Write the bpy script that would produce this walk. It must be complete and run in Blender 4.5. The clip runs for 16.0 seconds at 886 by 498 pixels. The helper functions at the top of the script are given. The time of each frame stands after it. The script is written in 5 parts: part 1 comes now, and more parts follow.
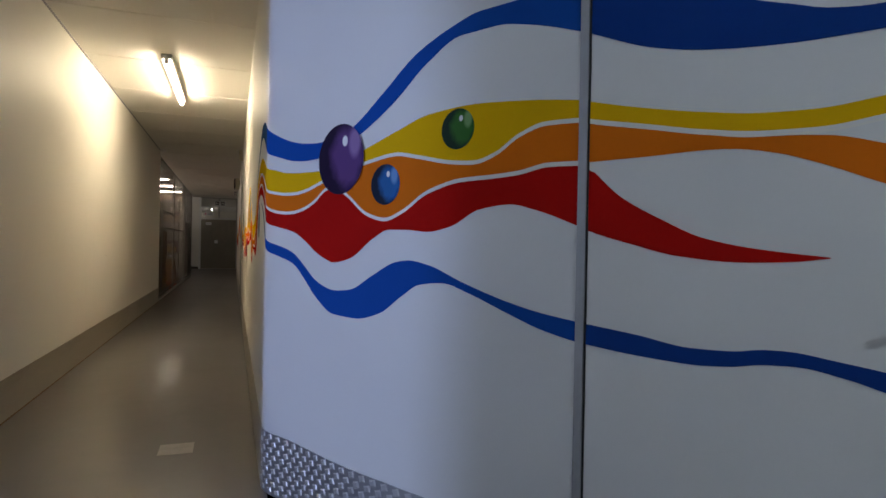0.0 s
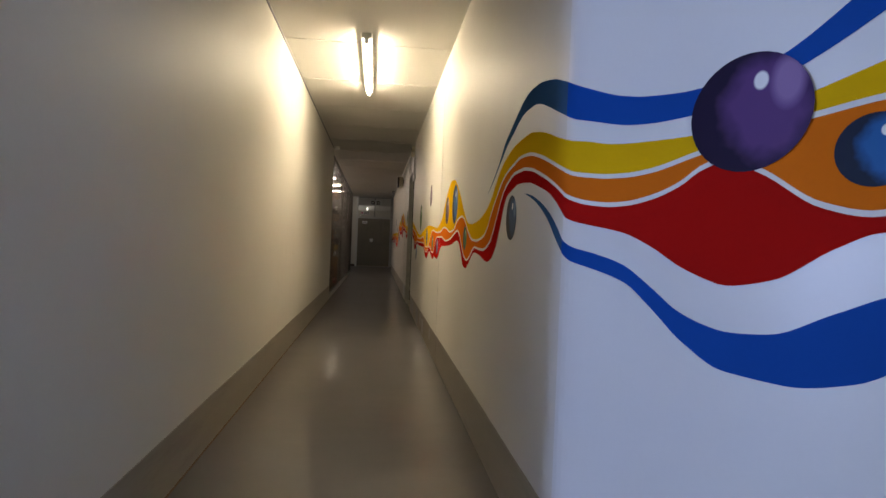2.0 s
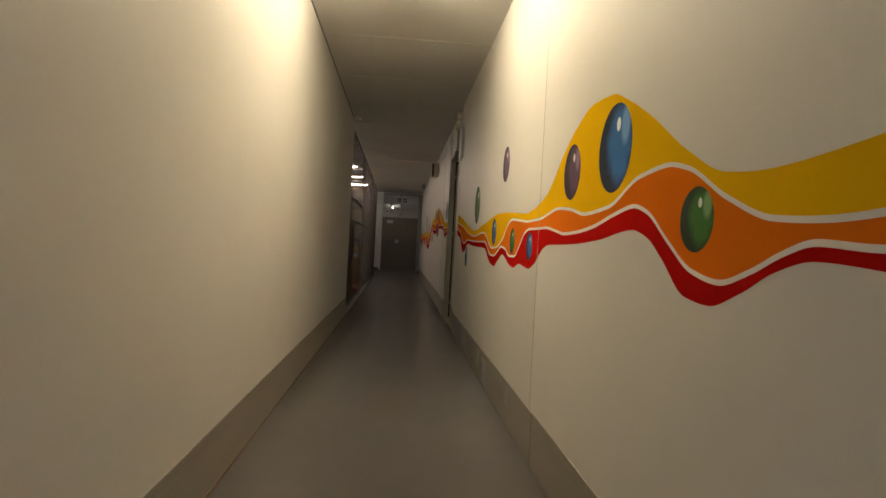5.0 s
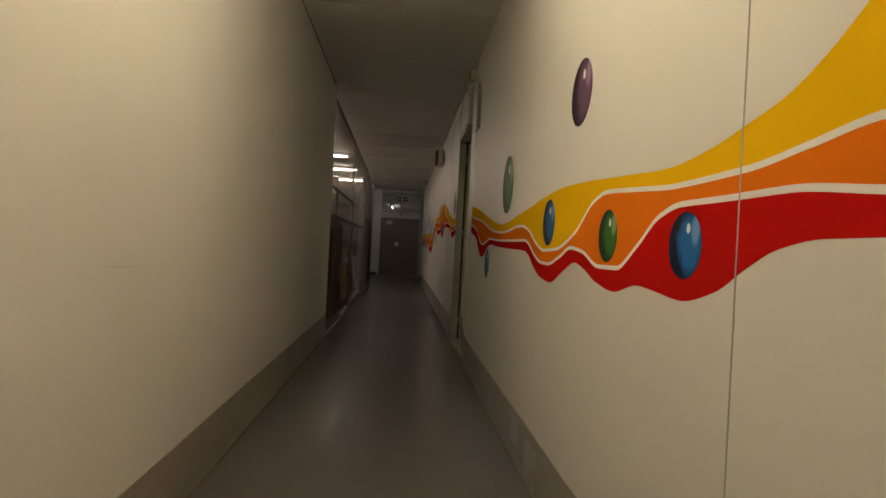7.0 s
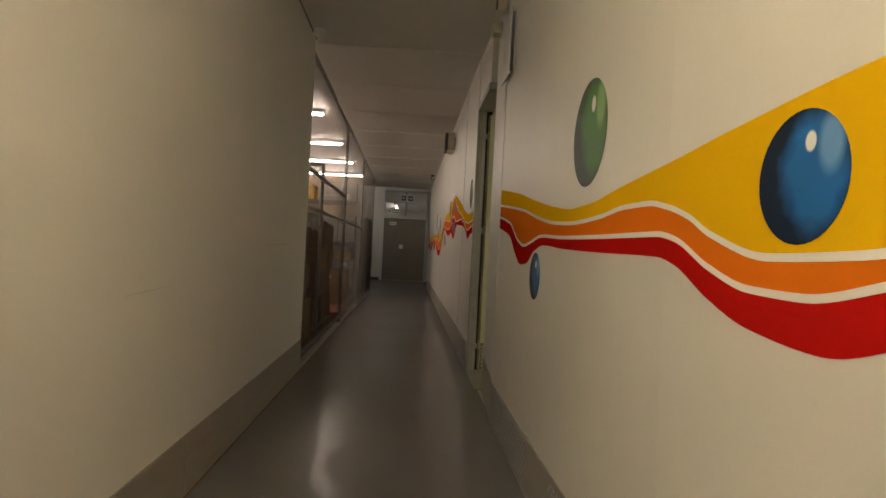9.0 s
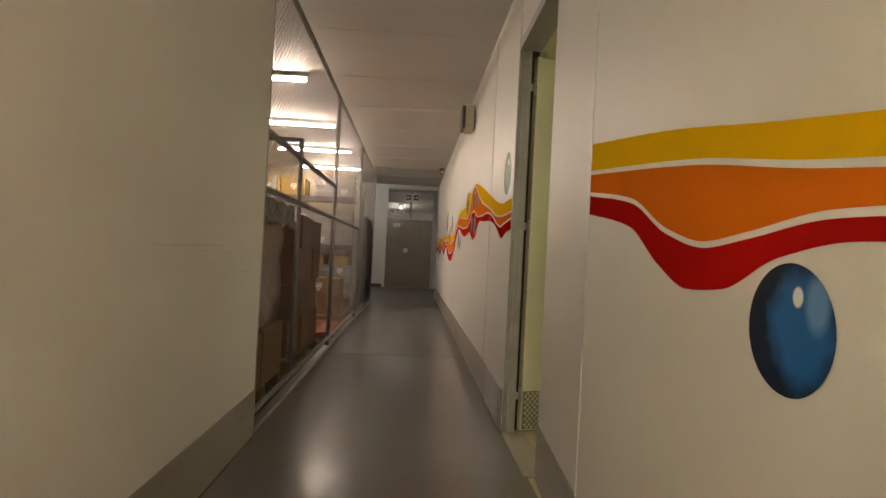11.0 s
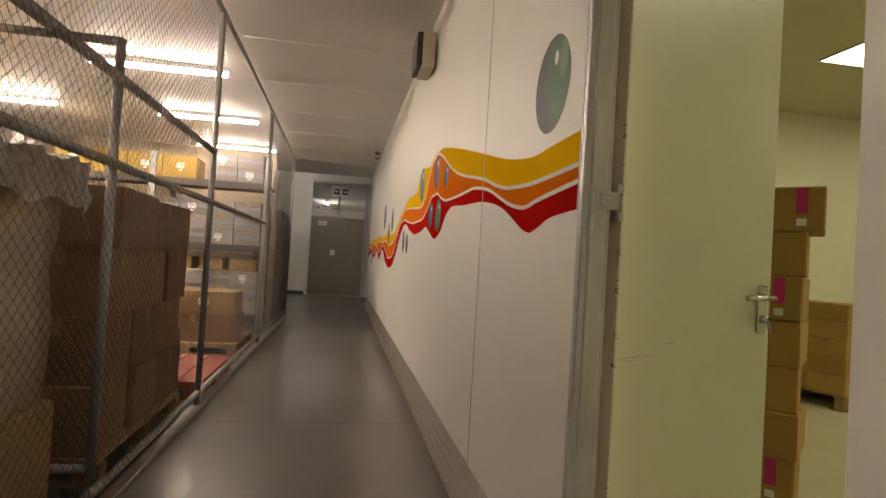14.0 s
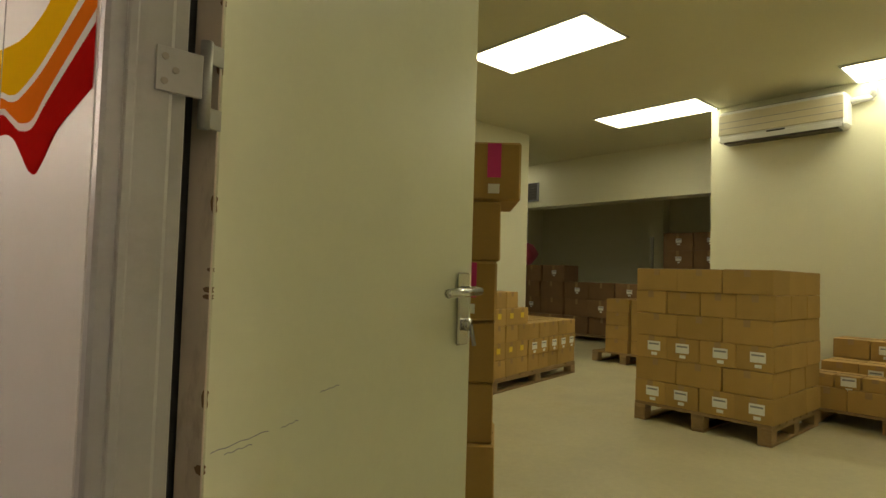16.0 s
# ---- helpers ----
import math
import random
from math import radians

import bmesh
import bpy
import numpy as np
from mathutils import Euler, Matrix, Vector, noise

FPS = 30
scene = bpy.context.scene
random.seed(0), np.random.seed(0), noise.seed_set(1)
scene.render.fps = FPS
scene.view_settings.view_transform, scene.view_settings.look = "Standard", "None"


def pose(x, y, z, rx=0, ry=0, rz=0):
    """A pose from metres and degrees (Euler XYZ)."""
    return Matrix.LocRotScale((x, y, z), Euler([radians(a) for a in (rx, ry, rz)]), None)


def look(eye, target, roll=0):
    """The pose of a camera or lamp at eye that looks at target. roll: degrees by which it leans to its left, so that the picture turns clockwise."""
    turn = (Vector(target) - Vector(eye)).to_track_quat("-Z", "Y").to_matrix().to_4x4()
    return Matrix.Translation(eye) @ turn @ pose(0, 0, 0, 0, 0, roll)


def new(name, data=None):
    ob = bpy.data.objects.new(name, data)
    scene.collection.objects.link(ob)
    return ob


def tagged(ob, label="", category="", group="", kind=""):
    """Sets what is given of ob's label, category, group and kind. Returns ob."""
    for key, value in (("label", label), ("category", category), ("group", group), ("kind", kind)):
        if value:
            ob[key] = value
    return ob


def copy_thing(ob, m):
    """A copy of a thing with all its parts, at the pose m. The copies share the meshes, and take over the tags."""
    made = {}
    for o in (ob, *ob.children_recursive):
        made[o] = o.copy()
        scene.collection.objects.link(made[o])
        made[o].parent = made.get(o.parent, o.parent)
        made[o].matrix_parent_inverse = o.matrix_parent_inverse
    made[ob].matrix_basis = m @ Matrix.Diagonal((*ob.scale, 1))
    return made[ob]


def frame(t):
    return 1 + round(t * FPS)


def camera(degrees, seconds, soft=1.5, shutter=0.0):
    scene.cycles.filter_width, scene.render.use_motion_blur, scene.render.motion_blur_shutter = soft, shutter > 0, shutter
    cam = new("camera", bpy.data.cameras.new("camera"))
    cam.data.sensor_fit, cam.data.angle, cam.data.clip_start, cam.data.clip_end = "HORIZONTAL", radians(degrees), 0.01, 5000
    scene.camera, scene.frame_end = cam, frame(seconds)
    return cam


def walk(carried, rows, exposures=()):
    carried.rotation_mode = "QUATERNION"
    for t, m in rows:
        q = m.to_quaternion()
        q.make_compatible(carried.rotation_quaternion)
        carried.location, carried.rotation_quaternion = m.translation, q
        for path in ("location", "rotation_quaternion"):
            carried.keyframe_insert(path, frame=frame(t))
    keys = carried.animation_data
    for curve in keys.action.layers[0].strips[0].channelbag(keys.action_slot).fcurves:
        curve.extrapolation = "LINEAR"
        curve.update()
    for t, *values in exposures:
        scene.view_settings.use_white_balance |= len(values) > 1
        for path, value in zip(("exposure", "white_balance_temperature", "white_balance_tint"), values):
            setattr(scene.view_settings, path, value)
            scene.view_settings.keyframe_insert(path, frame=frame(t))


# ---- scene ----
cam = camera(74.6, 16.0)
PATH = [
    (0, (-0.14, 0.417, 1.102), (0.54, 2.298, 1.096), 1.1),
    (0.5, (-0.269, 0.534, 1.1), (0.347, 2.437, 1.096), 1.5),
    (1, (-0.374, 0.748, 1.094), (0.103, 2.69, 1.089), 2.0),
    (1.5, (-0.464, 1.062, 1.098), (-0.134, 3.034, 1.086), 2.3),
    (2, (-0.582, 1.407, 1.105), (-0.354, 3.394, 1.088), 2.3),
    (2.5, (-0.604, 1.806, 1.093), (-0.417, 3.797, 1.076), 2.2),
    (3, (-0.636, 2.197, 1.072), (-0.471, 4.19, 1.055), 2.7),
    (3.5, (-0.687, 2.604, 1.086), (-0.53, 4.598, 1.07), 2.5),
    (4, (-0.697, 3.013, 1.066), (-0.543, 5.007, 1.051), 2.7),
    (6.5, (-0.653, 5.32, 1.049), (-0.505, 7.314, 1.049), 3.1),
    (7, (-0.616, 5.76, 1.044), (-0.474, 7.755, 1.045), 3.0),
    (7.5, (-0.582, 6.154, 1.049), (-0.443, 8.149, 1.052), 3.1),
    (8, (-0.564, 6.564, 1.049), (-0.429, 8.56, 1.055), 2.9),
    (8.5, (-0.571, 7.003, 1.056), (-0.446, 8.999, 1.064), 3.1),
    (9, (-0.561, 7.376, 1.046), (-0.442, 9.373, 1.056), 2.9),
    (9.5, (-0.573, 7.785, 1.037), (-0.459, 9.781, 1.054), 2.9),
    (12, (-0.608, 9.798, 1.071), (-0.515, 11.796, 1.094), 3.0),
    (12.5, (-0.631, 10.151, 1.082), (-0.543, 12.149, 1.104), 3.1),
    (13, (-0.611, 10.519, 1.077), (-0.495, 12.515, 1.103), 3.1),
    (13.5, (-0.591, 10.887, 1.061), (-0.416, 12.879, 1.096), 3.2),
    (14, (-0.559, 11.199, 1.079), (-0.218, 13.17, 1.123), 3.4),
    (14.5, (-0.48, 11.428, 1.076), (0.06, 13.353, 1.128), 2.9),
    (15, (-0.389, 11.658, 1.071), (0.381, 13.503, 1.139), 2.8),
    (15.5, (-0.28, 11.804, 1.064), (0.811, 13.478, 1.147), 2.3),
    (16, (-0.112, 11.918, 1.06), (1.22, 13.408, 1.148), 1.7),
]
EXPOSURES = [(0, -0.05), (2, 0.0), (4, 0.05), (6.5, -0.38), (7.5, -0.28), (9.5, 0.78), (12, 1.54), (14, 1.56), (16, 1.52)]
walk(cam, [(t, look(eye, target, roll)) for t, eye, target, roll in PATH], EXPOSURES)

# ---- world and lamps ----
world = bpy.data.worlds.new("sky")
scene.world = world
world.use_nodes = True
wn = world.node_tree
sky = wn.nodes.new("ShaderNodeTexSky")
sky.sky_type, sky.sun_disc, sky.sun_elevation, sky.sun_rotation = "NISHITA", False, radians(35), radians(70)
wn.links.new(sky.outputs[0], wn.nodes["Background"].inputs[0])
wn.nodes["Background"].inputs[1].default_value = 0.1

TUBE_CORRIDOR = 155.0
TUBE_STORE = 68.0
TROFFER = 3.2
WINDOW_LIGHT = 128.0

def area(name, m, sx, sy, power, colour):
    d = bpy.data.lights.new(name, "AREA")
    d.shape, d.size, d.size_y, d.energy, d.color = "RECTANGLE", sx, sy, power, colour
    o = new(name, d)
    o.matrix_world = m
    return o

# daylight entering by the window of the entrance lobby
area("window_daylight", look((-5.9, 1.2, 1.35), (0, 1.2, 1.35)), 0.62, 2.0, WINDOW_LIGHT, (0.46, 0.58, 1.0))

# ---- materials ----
def mat(name, colour, rough=0.6, metal=0.0, var=0.06, scale=3.0, fine=60.0, bump=0.15, bump_d=0.002, spec=0.5, coat=0.0, dirt=None, dirt_amt=0.0, dirt_scale=1.2, stretch=(1, 1, 1), rand=0.0):
    m = bpy.data.materials.new(name)
    m.use_nodes = True
    nt = m.node_tree
    b = nt.nodes["Principled BSDF"]
    b.inputs["Roughness"].default_value, b.inputs["Metallic"].default_value = rough, metal
    b.inputs["Specular IOR Level"].default_value, b.inputs["Coat Weight"].default_value = spec, coat
    tc = nt.nodes.new("ShaderNodeTexCoord")
    mp = nt.nodes.new("ShaderNodeMapping")
    mp.inputs["Scale"].default_value = stretch
    nt.links.new(tc.outputs["Object"], mp.inputs[0])
    n1, n2 = nt.nodes.new("ShaderNodeTexNoise"), nt.nodes.new("ShaderNodeTexNoise")
    n1.inputs["Scale"].default_value, n2.inputs["Scale"].default_value = scale, fine
    n1.inputs["Detail"].default_value, n2.inputs["Detail"].default_value = 5, 3
    for n in (n1, n2):
        nt.links.new(mp.outputs[0], n.inputs["Vector"])
    mx = nt.nodes.new("ShaderNodeMath")
    mx.operation = "MULTIPLY_ADD"
    nt.links.new(n2.outputs[0], mx.inputs[0])
    mx.inputs[1].default_value = 0.4
    nt.links.new(n1.outputs[0], mx.inputs[2])
    ramp = nt.nodes.new("ShaderNodeMapRange")
    ramp.inputs["From Min"].default_value, ramp.inputs["From Max"].default_value = 0.4, 1.0
    ramp.inputs["To Min"].default_value, ramp.inputs["To Max"].default_value = 1 - var, 1 + var
    nt.links.new(mx.outputs[0], ramp.inputs[0])
    hs = nt.nodes.new("ShaderNodeHueSaturation")
    hs.inputs["Color"].default_value = (*colour, 1)
    nt.links.new(ramp.outputs[0], hs.inputs["Value"])
    out = hs.outputs[0]
    if rand:
        oi = nt.nodes.new("ShaderNodeObjectInfo")
        rr = nt.nodes.new("ShaderNodeMapRange")
        rr.inputs["To Min"].default_value, rr.inputs["To Max"].default_value = 1 - rand, 1 + rand
        nt.links.new(oi.outputs["Random"], rr.inputs[0])
        h2 = nt.nodes.new("ShaderNodeHueSaturation")
        nt.links.new(rr.outputs[0], h2.inputs["Value"])
        nt.links.new(out, h2.inputs["Color"])
        out = h2.outputs[0]
    if dirt:
        n3 = nt.nodes.new("ShaderNodeTexNoise")
        n3.inputs["Scale"].default_value, n3.inputs["Detail"].default_value, n3.inputs["Roughness"].default_value = dirt_scale, 8, 0.7
        nt.links.new(mp.outputs[0], n3.inputs["Vector"])
        r3 = nt.nodes.new("ShaderNodeMapRange")
        r3.inputs["From Min"].default_value, r3.inputs["From Max"].default_value, r3.inputs["To Max"].default_value = 0.52, 0.75, dirt_amt
        nt.links.new(n3.outputs[0], r3.inputs[0])
        mixer = nt.nodes.new("ShaderNodeMix")
        mixer.data_type = "RGBA"
        nt.links.new(r3.outputs[0], mixer.inputs[0])
        nt.links.new(out, mixer.inputs[6])
        mixer.inputs[7].default_value = (*dirt, 1)
        out = mixer.outputs[2]
        rm = nt.nodes.new("ShaderNodeMapRange")
        rm.inputs["To Min"].default_value, rm.inputs["To Max"].default_value = rough, min(1, rough + 0.12)
        nt.links.new(r3.outputs[0], rm.inputs[0])
        nt.links.new(rm.outputs[0], b.inputs["Roughness"])
    nt.links.new(out, b.inputs["Base Color"])
    if bump:
        bp = nt.nodes.new("ShaderNodeBump")
        bp.inputs["Strength"].default_value, bp.inputs["Distance"].default_value = bump, bump_d
        nt.links.new(mx.outputs[0], bp.inputs["Height"])
        nt.links.new(bp.outputs[0], b.inputs["Normal"])
    return m

def glow(name, colour, strength):
    m = bpy.data.materials.new(name)
    m.use_nodes = True
    b = m.node_tree.nodes["Principled BSDF"]
    b.inputs["Base Color"].default_value = (0.9, 0.9, 0.88, 1)
    b.inputs["Emission Color"].default_value, b.inputs["Emission Strength"].default_value = (*colour, 1), strength
    return m

def glass(name, rough=0.02, tint=(1, 1, 1)):
    m = bpy.data.materials.new(name)
    m.use_nodes = True
    b = m.node_tree.nodes["Principled BSDF"]
    b.inputs["Base Color"].default_value = (*tint, 1)
    b.inputs["Roughness"].default_value, b.inputs["Transmission Weight"].default_value, b.inputs["IOR"].default_value = rough, 1.0, 1.45
    return m

def ball_paint(name, base, light, dark):
    """A painted ball: lit from the upper right, dark along its lower left rim, with a small white glint and an arc of sheen."""
    m = bpy.data.materials.new(name)
    m.use_nodes = True
    nt = m.node_tree
    b = nt.nodes["Principled BSDF"]
    b.inputs["Roughness"].default_value, b.inputs["Specular IOR Level"].default_value = 0.5, 0.15
    tc = nt.nodes.new("ShaderNodeTexCoord")
    def blob(cx, cz, sx, sz, lo, hi, wob=0.0):
        mp = nt.nodes.new("ShaderNodeMapping")
        mp.vector_type = "TEXTURE"
        mp.inputs["Location"].default_value, mp.inputs["Scale"].default_value = (cx, 0, cz), (sx, 1, sz)
        nt.links.new(tc.outputs["Object"], mp.inputs[0])
        ln = nt.nodes.new("ShaderNodeVectorMath")
        ln.operation = "LENGTH"
        nt.links.new(mp.outputs[0], ln.inputs[0])
        src = ln.outputs["Value"]
        if wob:
            ns = nt.nodes.new("ShaderNodeTexNoise")
            ns.inputs["Scale"].default_value = 2.2
            nt.links.new(tc.outputs["Object"], ns.inputs["Vector"])
            ad = nt.nodes.new("ShaderNodeMath")
            ad.operation = "MULTIPLY_ADD"
            nt.links.new(ns.outputs[0], ad.inputs[0])
            ad.inputs[1].default_value = wob
            nt.links.new(src, ad.inputs[2])
            src = ad.outputs[0]
        r = nt.nodes.new("ShaderNodeMapRange")
        r.inputs["From Min"].default_value, r.inputs["From Max"].default_value = lo, hi
        nt.links.new(src, r.inputs[0])
        return r.outputs[0]
    def mix(f, a, c):
        x = nt.nodes.new("ShaderNodeMix")
        x.data_type = "RGBA"
        nt.links.new(f, x.inputs[0])
        for k, v in ((6, a), (7, c)):
            if isinstance(v, tuple):
                x.inputs[k].default_value = (*v, 1)
            else:
                nt.links.new(v, x.inputs[k])
        return x.outputs[2]
    col = mix(blob(0.3, 0.05, 1, 1.15, 0.75, 1.1, 0.45), base, dark)
    col = mix(blob(0.62, 0.42, 0.3, 0.5, 0.55, 1.0), light, col)
    col = mix(blob(0.2, 0.5, 0.13, 0.17, 0.75, 1.0), (0.85, 0.86, 0.85), col)
    nt.links.new(col, b.inputs["Base Color"])
    return m

M_WALL = mat("white_wall_paint", (0.74, 0.72, 0.67), 0.47, spec=0.3, var=0.03, scale=1.3, fine=120, bump=0.10, bump_d=0.0015, dirt=(0.55, 0.5, 0.42), dirt_amt=0.12, dirt_scale=0.9)
M_PANEL = mat("white_panel_paint", (0.78, 0.78, 0.78), 0.33, var=0.02, scale=1.0, fine=90, bump=0.05, bump_d=0.001)
M_CREAM = mat("cream_room_paint", (0.74, 0.72, 0.55), 0.5, var=0.03, scale=1.2, fine=90, bump=0.08, bump_d=0.0015, dirt=(0.5, 0.46, 0.33), dirt_amt=0.15)
M_CEIL = mat("ceiling_paint", (0.74, 0.72, 0.68), 0.6, var=0.03, scale=0.8, fine=60, bump=0.08, bump_d=0.002)
M_CEIL_ROOM = mat("room_ceiling_paint", (0.66, 0.64, 0.46), 0.7, var=0.04, scale=0.8, fine=60)
M_FLOOR = mat("grey_epoxy_floor", (0.115, 0.108, 0.106), 0.33, spec=0.35, coat=0.5, var=0.12, scale=1.3, fine=9, bump=0.10, bump_d=0.004, dirt=(0.095, 0.087, 0.082), dirt_amt=0.25, dirt_scale=0.8)
floor_shader = M_FLOOR.node_tree.nodes["Principled BSDF"]
floor_shader.inputs["Coat Roughness"].default_value = 0.13
M_FLOOR.node_tree.links.new(floor_shader.inputs["Normal"].links[0].from_socket, floor_shader.inputs["Coat Normal"])
M_FLOOR_ROOM = mat("beige_screed_floor", (0.50, 0.45, 0.29), 0.42, var=0.14, scale=2.2, fine=25, bump=0.1, dirt=(0.35, 0.29, 0.13), dirt_amt=0.65, dirt_scale=1.1)
M_KICK = mat("brushed_steel_plate", (0.33, 0.30, 0.25), 0.42, metal=0.2, var=0.12, scale=4, fine=120, bump=0.1, bump_d=0.001, stretch=(1, 0.12, 1), dirt=(0.16, 0.14, 0.12), dirt_amt=0.45, dirt_scale=5)
M_TREAD = mat("tread_plate_metal", (0.42, 0.42, 0.44), 0.34, metal=0.8, var=0.12, scale=6, fine=90, bump=0.15, bump_d=0.001, dirt=(0.18, 0.17, 0.17), dirt_amt=0.4, dirt_scale=6)
M_LOZENGE = mat("worn_bright_metal", (0.55, 0.55, 0.56), 0.42, metal=0.6, var=0.15, scale=20, fine=90)
M_STEEL = mat("galvanised_steel", (0.36, 0.355, 0.34), 0.42, metal=0.7, var=0.18, scale=9, fine=80, bump=0.15, dirt=(0.17, 0.15, 0.13), dirt_amt=0.4, dirt_scale=7)
M_WIRE = mat("galvanised_wire", (0.07, 0.064, 0.056), 0.6, metal=0.0, var=0.15, scale=20, fine=90, bump=0)
M_FRAME = mat("grey_painted_steel", (0.42, 0.41, 0.40), 0.4, metal=0.15, var=0.08, scale=4, fine=90, bump=0.1, dirt=(0.16, 0.14, 0.12), dirt_amt=0.35, dirt_scale=5)
M_CHROME = mat("satin_chrome", (0.62, 0.62, 0.63), 0.22, metal=1.0, var=0.05, scale=10, fine=90, bump=0.03)
M_TRIM = mat("dull_aluminium_trim", (0.44, 0.45, 0.47), 0.4, metal=0.5, var=0.06, scale=8, fine=80, bump=0.05)
# near-black for the vent backing and for shade painted in door gaps
M_DARK = mat("plain_black", (0.02, 0.02, 0.02), 0.6, var=0.2)
M_BROWN = mat("brown_metal_door", (0.20, 0.175, 0.135), 0.35, metal=0.3, var=0.1, scale=2.5, fine=80, dirt=(0.08, 0.07, 0.05), dirt_amt=0.5, dirt_scale=2.2, stretch=(1, 1, 0.6))
M_CARTON = mat("brown_cardboard", (0.44, 0.28, 0.095), 0.75, var=0.07, scale=5, fine=120, bump=0.15, bump_d=0.001, rand=0.10, spec=0.25)
M_CARTON_DARK = mat("dark_cardboard", (0.235, 0.138, 0.074), 0.75, var=0.1, scale=5, fine=120, bump=0.15, bump_d=0.001, rand=0.15, spec=0.25)
M_CARTON_PALE = mat("pale_cardboard", (0.27, 0.255, 0.235), 0.7, var=0.06, scale=5, fine=100, rand=0.3, spec=0.25)
M_CARTON_YELLOW = mat("yellow_cardboard", (0.34, 0.22, 0.05), 0.7, var=0.08, scale=5, fine=100, rand=0.1, spec=0.25)
M_CARTON_MID = mat("dull_cardboard", (0.31, 0.195, 0.085), 0.75, var=0.1, scale=5, fine=120, bump=0.15, bump_d=0.001, spec=0.25)
M_FLOOR_JOINT = mat("dark_floor_joint", (0.085, 0.08, 0.078), 0.5, var=0.1)
M_PATCH = mat("dirty_floor_tape", (0.24, 0.225, 0.20), 0.3, var=0.12, scale=9, fine=60, dirt=(0.12, 0.11, 0.10), dirt_amt=0.6, dirt_scale=9)
M_TAPE = mat("packing_tape", (0.40, 0.27, 0.14), 0.25, var=0.05)
M_SEAM = mat("carton_seam_shadow", (0.17, 0.10, 0.05), 0.8, var=0.1)
M_LABEL = mat("white_paper_label", (0.80, 0.80, 0.78), 0.6, var=0.04)
M_PINK = mat("magenta_sticker", (0.62, 0.03, 0.22), 0.5, var=0.06)
M_YELLOW_LABEL = mat("yellow_sticker", (0.75, 0.55, 0.03), 0.5, var=0.06)
M_INK = mat("black_ink", (0.03, 0.03, 0.03), 0.6, var=0.1)
M_GREYBAND = mat("grey_print", (0.28, 0.28, 0.31), 0.7, var=0.06)
M_WOOD = mat("rough_pallet_wood", (0.30, 0.20, 0.10), 0.8, var=0.2, scale=3, fine=30, bump=0.4, bump_d=0.003, stretch=(1, 6, 6), rand=0.15)
M_ORANGE = mat("orange_plastic", (0.40, 0.065, 0.016), 0.45, var=0.08)
M_PLASTIC = mat("ivory_plastic", (0.66, 0.60, 0.44), 0.45, var=0.04)
M_WHITEPLASTIC = mat("white_plastic", (0.72, 0.72, 0.70), 0.4, var=0.03)
M_CABINET = mat("dark_cabinet_steel", (0.07, 0.06, 0.055), 0.45, metal=0.2, var=0.15)
M_BAG = mat("pink_plastic_bag", (0.45, 0.08, 0.14), 0.35, var=0.2, bump=0.5, bump_d=0.02, fine=9)
M_TUBE = glow("fluorescent_tube_warm", (1.0, 0.825, 0.565), TUBE_CORRIDOR)
M_TUBE2 = glow("fluorescent_tube_neutral", (1.0, 0.82, 0.67), TUBE_STORE)
# for the added fill batten of the end lobby and the tube behind the transom
M_TUBE3 = glow("lobby_fill_and_transom_tube", (1.0, 0.90, 0.80), 32.0)
M_TUBE4 = glow("entrance_fill_tube", (0.74, 0.86, 1.0), 185.0)
M_TROFFER = glow("ceiling_panel_light", (1.0, 0.94, 0.64), TROFFER)
M_GLASS = glass("window_glass")
M_SCUFF = mat("grey_scuff_mark", (0.59, 0.565, 0.52), 0.6, var=0.1, scale=8)
M_TAN = mat("tan_partition_board", (0.26, 0.205, 0.14), 0.6, var=0.08, scale=2, fine=60)

BLUE_P = mat("mural_blue_paint", (0.012, 0.075, 0.36), 0.7, spec=0.0, var=0.05, scale=2, fine=90, bump=0.05)
NAVY_P = mat("mural_navy_paint", (0.010, 0.045, 0.235), 0.7, spec=0.0, var=0.05, scale=2, fine=90, bump=0.05)
SLATE_P = mat("mural_slate_blue_paint", (0.045, 0.11, 0.21), 0.7, spec=0.0, var=0.05, scale=2, fine=90, bump=0.05)
YELLOW_P = mat("mural_yellow_paint", (0.78, 0.46, 0.008), 0.7, spec=0.0, var=0.04, scale=2, fine=90, bump=0.05)
ORANGE_P = mat("mural_orange_paint", (0.72, 0.17, 0.012), 0.7, spec=0.0, var=0.04, scale=2, fine=90, bump=0.05)
RED_P = mat("mural_red_paint", (0.43, 0.010, 0.008), 0.7, spec=0.0, var=0.05, scale=2, fine=90, bump=0.05)
WHITE_P = mat("mural_white_line_paint", (0.84, 0.82, 0.78), 0.7, spec=0.0, var=0.02, bump=0.03)
B_PURPLE = ball_paint("ball_purple_paint", (0.105, 0.045, 0.18), (0.28, 0.18, 0.38), (0.012, 0.005, 0.03))
B_PLUM = ball_paint("ball_plum_paint", (0.12, 0.06, 0.11), (0.28, 0.18, 0.27), (0.03, 0.015, 0.03))
B_GREEN = ball_paint("ball_green_paint", (0.035, 0.15, 0.018), (0.20, 0.36, 0.14), (0.008, 0.03, 0.012))
B_SAGE = ball_paint("ball_sage_green_paint", (0.05, 0.14, 0.055), (0.16, 0.28, 0.13), (0.06, 0.08, 0.065))
B_BLUE = ball_paint("ball_blue_paint", (0.015, 0.12, 0.36), (0.14, 0.30, 0.58), (0.004, 0.012, 0.035))
B_SLATE = ball_paint("ball_slate_paint", (0.02, 0.07, 0.17), (0.12, 0.2, 0.32), (0.01, 0.014, 0.025))

